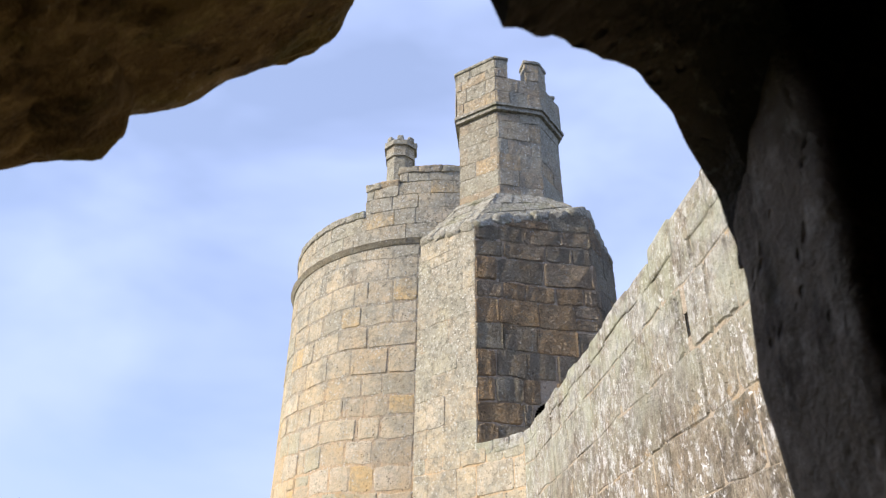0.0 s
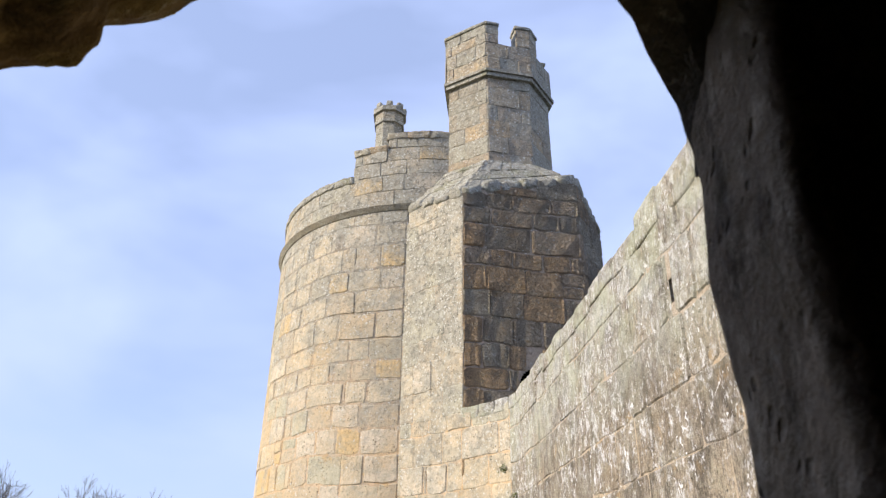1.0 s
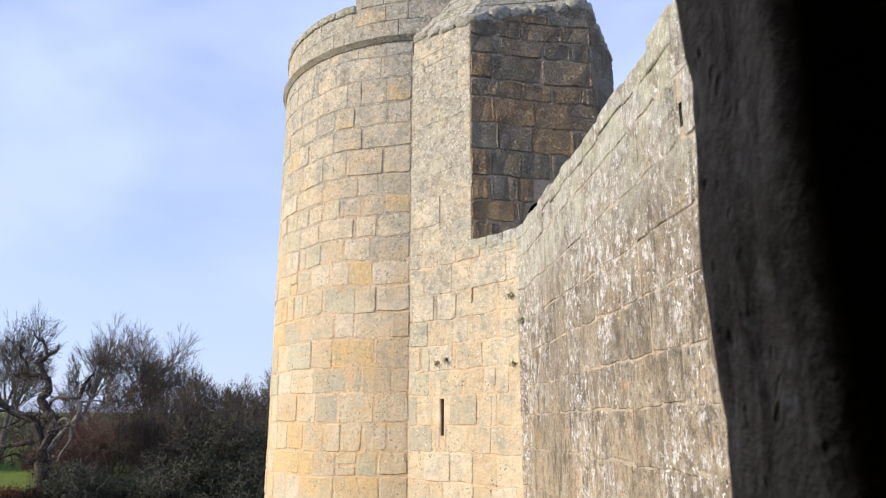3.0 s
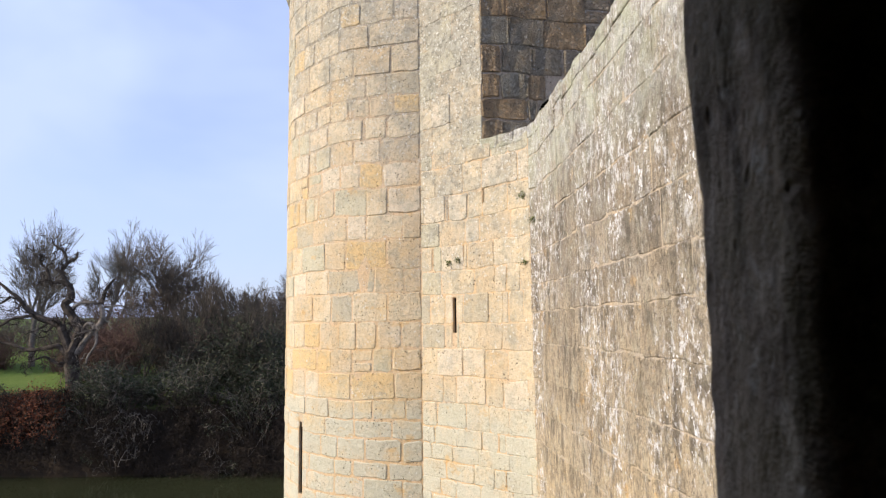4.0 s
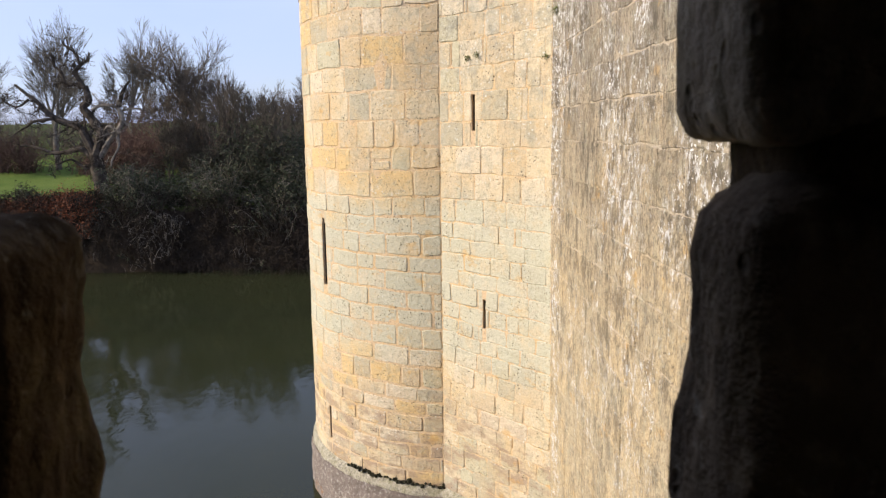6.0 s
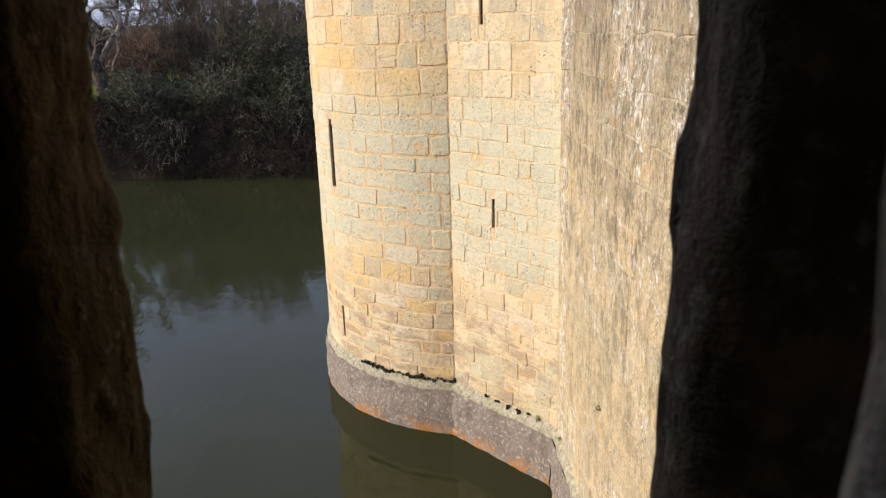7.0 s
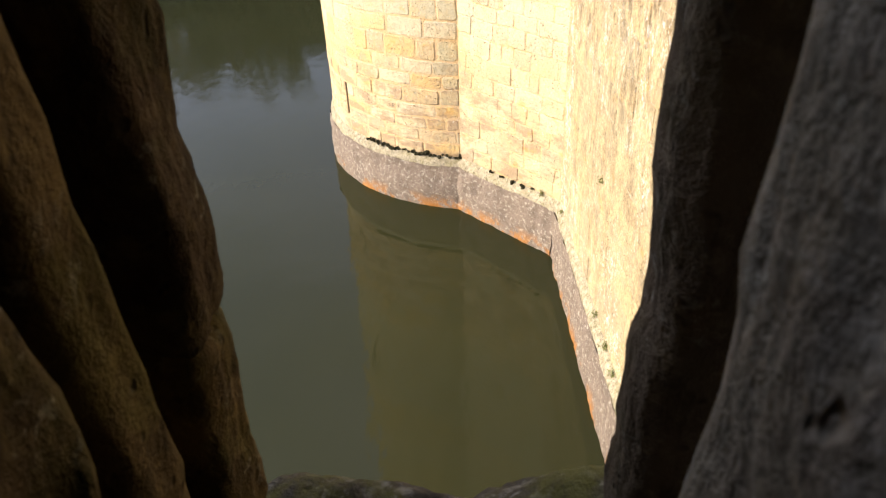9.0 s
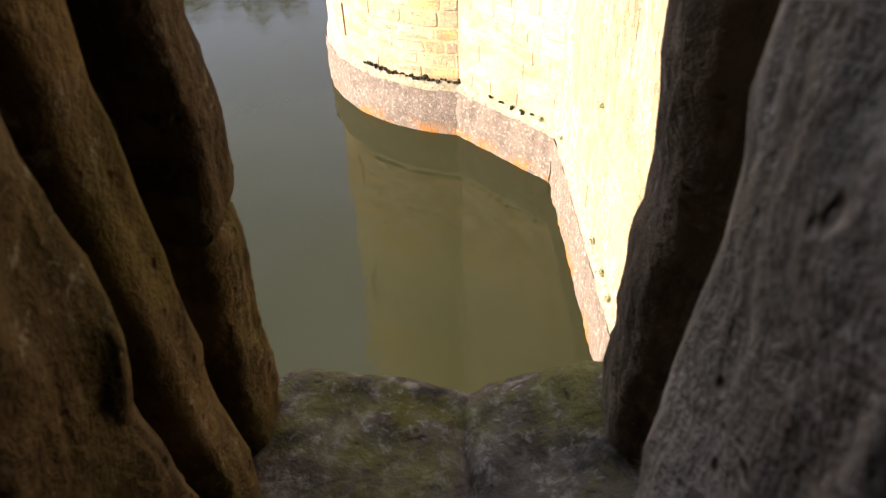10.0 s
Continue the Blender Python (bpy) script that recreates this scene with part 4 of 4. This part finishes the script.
def dead_oak(x, y):
    """A short thick trunk and a fan of crooked limbs that zigzag out and up."""
    rnd = random.Random(17)
    ob = empty("dead_oak", "gnarled half-dead oak with twisting pale bare limbs on the bank", "tree", at=(x, y, land(x, y) - 0.2))
    trunk = Wood()
    trunk.limb([Vector(p) for p in ((0, 0, 0), (0.02, 0, 0.7), (-0.05, 0, 1.6), (-0.22, 0, 2.5), (-0.26, 0, 3.3))], [0.72, 0.54, 0.46, 0.44, 0.36], 11)
    mesh_object("trunk", trunk.v, trunk.f, OAK_BARK, ob, True)

    def crooked(wood, p, d, length, radius, level):
        n = 9 if level == 2 else 6
        pts, radii, q, e = [p], [radius], p.copy(), d.normalized()
        for i in range(n):
            bend = Vector((rnd.gauss(0, 1), rnd.gauss(0, 0.6), rnd.gauss(0.05, 0.9))) * 0.50
            e = (0.8 * e + 0.35 * d.normalized() + bend).normalized()
            q = q + e * length / n
            pts.append(q)
            radii.append(max(radius * (1 - 0.80 * (i + 1) / n), 0.014))
        wood.limb(pts, radii, 8 if level == 2 else 5 if level == 1 else 3)
        if level == 0:
            return
        for i in range(2, n + 1):
            for _ in range(2 if level == 2 else 3):
                if rnd.random() < 0.8:
                    t = Vector((rnd.gauss(0, 1), rnd.gauss(0, 0.7), rnd.gauss(0.15, 0.8))).normalized()
                    crooked(wood, pts[i], (pts[i] - pts[i - 1]).normalized() * 0.5 + t, length * rnd.uniform(0.22, 0.46), max(radii[i] * rnd.uniform(0.45, 0.75), 0.014), level - 1)

    def bough(shape, r0, r1, material=OAK_BARK, twigs=1.0):
        """A limb that follows a crooked line (across, up), with short twigs on it."""
        wood, depth = Wood(), rnd.uniform(-0.5, 0.5)
        line = [Vector((x, depth * k * 0.3, z)) for k, (x, z) in enumerate(shape)]
        pts = []
        for k in range(len(line) - 1):
            a, b, c, d = line[max(k - 1, 0)], line[k], line[k + 1], line[min(k + 2, len(line) - 1)]
            for t in (0.0, 0.25, 0.5, 0.75):
                pts.append(0.5 * (2 * b + (c - a) * t + (2 * a - 5 * b + 4 * c - d) * t * t + (3 * b - a - 3 * c + d) * t ** 3))
        pts.append(line[-1])
        n = len(pts) - 1
        pts = [p + 0.05 * noise.noise_vector(p * 2.1) for p in pts]
        radii = [(r0 + (r1 - r0) * k / n) * (1 + 0.18 * noise.noise(p * 3.0)) for k, p in enumerate(pts)]
        wood.limb(pts, radii, 8)
        for k in range(3, n + 1):
            if rnd.random() < 0.6 * twigs:
                t = Vector((rnd.gauss(0, 1), rnd.gauss(0, 0.7), rnd.gauss(0.2, 0.8))).normalized()
                crooked(wood, pts[k], t, rnd.uniform(0.6, 1.7), max(radii[k] * 0.45, 0.022), 1)
        mesh_object("limb", wood.v, wood.f, material, ob)

    bough([(-0.26, 3.1), (0.05, 3.9), (0.2, 4.6), (-0.3, 5.5), (-0.8, 6.2), (-0.4, 6.7), (-0.6, 7.5)], 0.34, 0.20, OAK_BARK, 0.3)
    bough([(-0.6, 7.4), (-1.1, 7.6), (-1.7, 7.6), (-1.9, 8.3), (-2.3, 8.7), (-2.4, 9.4)], 0.15, 0.05)
    bough([(-0.6, 7.4), (-0.95, 7.9), (-1.1, 8.4), (-0.7, 8.8), (-0.3, 9.1), (-0.2, 9.5)], 0.15, 0.05)
    bough([(-0.75, 8.8), (-0.95, 9.5), (-1.4, 9.8), (-1.7, 10.3)], 0.08, 0.03)
    bough([(-0.25, 3.1), (-0.8, 4.3), (-1.3, 5.0), (-2.2, 5.3), (-2.8, 5.5), (-3.6, 6.1), (-4.2, 6.7), (-4.9, 7.2), (-5.6, 7.7)], 0.30, 0.07)
    bough([(-4.2, 6.7), (-4.7, 6.4), (-5.3, 6.3), (-6.1, 6.7)], 0.09, 0.03)
    bough([(-2.8, 5.5), (-3.8, 5.4), (-4.7, 4.9), (-5.4, 4.4)], 0.11, 0.03)
    bough([(0.05, 3.2), (0.9, 4.3), (1.55, 5.0), (1.75, 5.7), (1.45, 6.2), (0.6, 6.3), (0.0, 6.0)], 0.22, 0.07, PALE_WOOD, 0.5)
    bough([(1.5, 6.2), (1.65, 6.9), (1.95, 7.5), (2.15, 7.8)], 0.15, 0.05, OAK_BARK, 0.3)
    bough([(1.7, 6.0), (2.6, 6.1), (3.3, 5.9)], 0.08, 0.03, PALE_WOOD, 0.5)
    bough([(0.05, 3.2), (0.3, 4.3), (0.75, 5.0), (1.3, 4.6), (1.35, 3.8), (0.9, 3.0), (0.85, 2.5)], 0.16, 0.04, PALE_WOOD, 0.4)
    bough([(-0.3, 2.9), (-1.1, 3.6), (-2.1, 3.5), (-3.1, 3.4), (-4.3, 3.8), (-5.3, 3.9)], 0.20, 0.05)
    bough([(0.1, 2.6), (-0.9, 2.5), (-1.7, 3.0), (-2.6, 2.7)], 0.13, 0.04)


dead_oak(-23.2, 44.6)


for k, (x, y, h, sp) in enumerate([(-15.6, 46.5, 8.2, 0.35), (-17.9, 47.2, 6.6, 0.5), (-12.6, 46.0, 7.4, 0.5), (-20.2, 47.6, 6.2, 0.45)]):
    bare_tree("sapling", "slender bare sapling with several stems among the bushes", x, y, h, 70 + k, DARK_TWIG, 5, 0.08, 0.09, sp + 0.1, 4, 0.25, h * 0.012, (0.05 * (k - 1), 0, 1), 0.011, "bare saplings on the bank", 0.4)


def trunk_radius(h):
    """A bare tree is slender."""
    return h * 0.016


for k, (x, y, h, sp, lab) in enumerate([(-34.8, 60, 13.6, 0.45, "tall pale bare ash tree with upswept twigs"), (-30.0, 61, 12.8, 0.40, "tall slim bare tree with upswept twigs"), (-25.2, 61, 11.6, 0.62, "broad round-headed bare tree"),
                                        (-22.4, 63, 9.0, 0.6, "broad bare tree with spreading boughs"), (-19.6, 60, 8.8, 0.42, "small pale bare tree"), (-16.0, 62, 7.2, 0.6, "bare tree with arching boughs"), (-14.0, 60, 8.8, 0.55, "dark bare tree beside the tower"),
                                        (-38.5, 58, 10.5, 0.55, "bare tree with a rounded crown"), (-43, 62, 12, 0.55, "tall bare tree behind the meadow"), (-10.5, 61, 8.5, 0.55, "bare tree close to the tower")]):
    bare_tree("bare_tree", lab, x, y, h, 30 + k, TWIG if k > 1 else GREY_TWIG, 6, 0.09, 0.05 if sp < 0.5 else 0.03, 0.48 if sp < 0.5 else 0.66, 4, 0.22, trunk_radius(h), (0, 0, 1), 0.010, taper=0.38)


def thicket(name, label, category, x0, x1, y0, y1, h0, h1, count, leaves, seed, wood_mat, leaf_mat, leaf=0.16, arch=0.1, lift=0.0, group="", clumps=0):
    """A tangle of stems with small leaves along the bank, spread evenly or in rounded clumps."""
    rnd = random.Random(seed)
    wood, lv, lf = Wood(), [], []
    hearts = [(rnd.uniform(x0, x1), rnd.uniform(y0, y1), rnd.uniform(0.7, 1.6), rnd.uniform(0.55, 1.1)) for _ in range(clumps)]
    for i in range(count):
        x, y, tall = rnd.uniform(x0, x1), rnd.uniform(y0, y1), 1.0
        if hearts:
            hx, hy, wide, tall = rnd.choice(hearts)
            off = min(abs(rnd.gauss(0, 0.5)), 1.2)
            turn = rnd.uniform(0, 2 * math.pi)
            x, y, tall = hx + wide * off * math.cos(turn), hy + wide * off * math.sin(turn), tall * (1.05 - 0.45 * off * off)
        h = tall * rnd.uniform(h0, h1) * (0.75 + 0.5 * noise.noise(Vector((x * 0.35, y * 0.2, seed))))
        p = Vector((x, y, land(x, y) - 0.1 + lift))
        d = Vector((rnd.gauss(0, 0.3), rnd.gauss(-0.1, 0.25), 1)).normalized()
        pts = [p]
        for j in range(5):
            d = (d + Vector((rnd.gauss(0, 0.22), rnd.gauss(-arch * 0.5, 0.2), -arch * j * 0.4 + rnd.gauss(0, 0.1)))).normalized()
            pts.append(pts[-1] + d * h / 5)
        r = rnd.uniform(0.012, 0.035)
        wood.limb(pts, [r * (1 - 0.15 * j) for j in range(6)], 3)
        for j in range(4):
            q = pts[rnd.randint(2, 5)]
            e = Vector((rnd.gauss(0, 1), rnd.gauss(0, 1), rnd.gauss(0.1, 0.7))).normalized()
            tip = q + e * h * rnd.uniform(0.1, 0.3)
            wood.limb([q, q.lerp(tip, 0.5) + Vector((rnd.gauss(0, 0.05), 0, rnd.gauss(0, 0.06))), tip], [r * 0.5, r * 0.4, r * 0.25], 3)
            for _ in range(leaves):
                c = q.lerp(tip, rnd.random()) + Vector((rnd.gauss(0, 0.16), rnd.gauss(0, 0.16), rnd.gauss(0, 0.16)))
                a = Vector((rnd.gauss(0, 1), rnd.gauss(0, 1), rnd.gauss(0, 1))).normalized() * leaf * rnd.uniform(0.5, 1.1)
                b = a.cross(Vector((rnd.gauss(0, 1), rnd.gauss(0, 1), rnd.gauss(0, 1)))).normalized() * leaf * 0.4
                k = len(lv)
                lv += [c - a, c + b, c + a, c - b]
                lf.append((k, k + 1, k + 2, k + 3))
    ob = tagged(empty(name, label, category, group, "stuff"))
    mesh_object("stems", wood.v, wood.f, wood_mat, ob)
    if lv:
        mesh_object("leaves", lv, lf, leaf_mat, ob)
    return ob


thicket("evergreen_thicket", "dense dark evergreen scrub along the moat bank", "bushes", -21.6, -9.0, 43.4, 46.0, 2.4, 4.6, 900, 9, 1, GREY_TWIG, LEAF, 0.085, clumps=15)
thicket("evergreen_thicket", "low dark evergreen scrub on the meadow's edge", "bushes", -31.0, -26.0, 44.0, 46.5, 0.7, 1.5, 160, 8, 2, DARK_TWIG, LEAF, 0.08, clumps=7)
thicket("evergreen_thicket", "tall dark holly and ivy beside the tower", "bushes", -14.0, -9.5, 45.0, 49.0, 4.5, 6.5, 500, 12, 12, DARK_TWIG, LEAF, 0.09, clumps=6)
thicket("bare_scrub", "clumps of bare grey-brown scrub behind the bank", "bushes", -22.0, -8.0, 49.0, 57.0, 4.5, 7.0, 1500, 2, 3, DARK_TWIG, LEAF, 0.07, clumps=17)
thicket("bare_scrub", "tangle of bare reddish scrub on the meadow's edge", "bushes", -46.0, -27.0, 57.0, 61.0, 3.6, 5.4, 1300, 0, 4, RED_TWIG, LEAF, clumps=22)
thicket("bare_scrub", "tall clumps of bare reddish scrub behind the oak", "bushes", -28.0, -17.0, 51.0, 58.0, 5.0, 7.4, 1300, 0, 14, RED_TWIG, LEAF, clumps=13)
thicket("russet_bush", "rust-red overhanging bush on the bank", "bush", -27.4, -23.0, 42.4, 44.6, 1.0, 2.4, 260, 9, 5, DARK_TWIG, RUSSET, 0.09, 0.5)
thicket("russet_bush", "low rust-red bush beside the meadow", "bush", -31.5, -27.6, 42.8, 44.4, 0.7, 1.5, 150, 8, 15, DARK_TWIG, RUSSET, 0.09, 0.5)
thicket("overhanging_brambles", "dead brambles drooping to the water, coloured dark for the bank's shade", "bushes", -30.0, -9.0, 41.6, 44.0, 1.4, 3.0, 900, 5, 6, SHADED_BRAMBLE, SHADED_BRAMBLE, 0.07, 0.8, 0.5)
thicket("overhanging_brambles", "pale dead twigs hanging over the dark bank", "bushes", -23.0, -10.0, 41.8, 43.4, 0.8, 1.9, 150, 0, 16, GREY_TWIG, SHADED_BRAMBLE, 0.07, 0.6, 0.6, clumps=11)
thicket("far_wood", "distant belt of bare woodland behind the meadow", "trees", -80.0, -8.0, 66.0, 84.0, 4.0, 7.0, 3200, 0, 7, TWIG, LEAF)

# ---- small plants on the masonry ----
for k, (surf, s, z) in enumerate([(face_surf, 2.46, 10.35), (face_surf, 2.48, 9.25), (wall_surf, 0.15, 9.9), (wall_surf, 2.9, 3.2), (wall_surf, 3.3, 1.2), (wall_surf, 4.0, 1.2), (face_surf, 2.2, 1.2), (wall_surf, 4.5, 1.15), (face_surf, 0.72, 9.35), (face_surf, 0.95, 9.4), (wall_surf, 0.35, 1.15)]):
    rnd = random.Random(600 + k)
    c, lv, lf = surf(s, z, 0.03), [], []
    for _ in range(70):
        p = Vector((rnd.gauss(0, 0.030), rnd.gauss(0, 0.030), rnd.gauss(0, 0.030)))
        a = Vector((rnd.gauss(0, 1), rnd.gauss(0, 1), rnd.gauss(0.4, 1))).normalized() * 0.018
        b = a.cross(Vector((rnd.gauss(0, 1), rnd.gauss(0, 1), 1))).normalized() * 0.009
        i = len(lv)
        lv += [p - a, p + b, p + a, p - b]
        lf.append((i, i + 1, i + 2, i + 3))
    ob = tagged(mesh_object("wall_plant", lv, lf, PLANT), "small green fern rooted in a wall joint", "plant", "plants on the masonry", "stuff")
    ob.location = c

# ---- blocks of the walls, last ----
masonry(tower, wavy(tower_surf, 0.05, 1.0), 0.0, SPAN, TOWER_COURSES, TOWER, 1, TOWER_HOLES + TOWER_JOINTS, (0.38, 0.92), 0.055, 0.005, 0.003, lambda s, z: s < 4.6 and 3.0 < z < 12.5)
top_surf = round_surf(lambda z: R - 0.02)
masonry(tower, top_surf, -1.0, SPAN, [(16.06, 16.46), (16.46, 16.86)], TOWER, 2, (), (0.45, 0.85), 0.022, 0.012, 0.005, limit=60)
masonry(tower, top_surf, -1.0, 1.32, [(16.86, 17.22), (17.22, 17.55)], TOWER, 3, (), (0.4, 0.7), 0.022, 0.012, 0.005, limit=30)
masonry(tower, top_surf, -1.0, 0.5, [(17.55, 17.83)], TOWER, 4, (), (0.35, 0.6), 0.022, 0.012, 0.005, limit=20)
masonry(turret, wavy(face_surf, 0.04, 2.0), 0.0, 2.62, FACE_COURSES, FACE, 6, FACE_HOLES + FACE_JOINTS + SIDE_JOINTS, (0.32, 0.70), 0.034, 0.005, 0.003, limit=200)
masonry(turret, wavy(face_surf, 0.03, 3.0), 0.0, 1.53, UPPER_COURSES, FACE, 7, (), (0.4, 0.8), 0.020, 0.006, 0.004, limit=60, clip=face_top)
masonry(turret, wavy(turn_surf, 0.05, 4.0), 0.0, 2.42, TURN_COURSES, SHADED, 8, DOORS, (0.42, 0.95), 0.045, 0.018, 0.010, limit=90, clip=lambda s: 15.76 + 0.25 * s)
masonry(turret, side_surf, 0.0, 1.3, courses(10.3, 16.3, rnd, 0.4, 0.55), SHADED, 9, (), (0.4, 0.7), limit=0, clip=lambda s: 16.35 - 0.5 * s)
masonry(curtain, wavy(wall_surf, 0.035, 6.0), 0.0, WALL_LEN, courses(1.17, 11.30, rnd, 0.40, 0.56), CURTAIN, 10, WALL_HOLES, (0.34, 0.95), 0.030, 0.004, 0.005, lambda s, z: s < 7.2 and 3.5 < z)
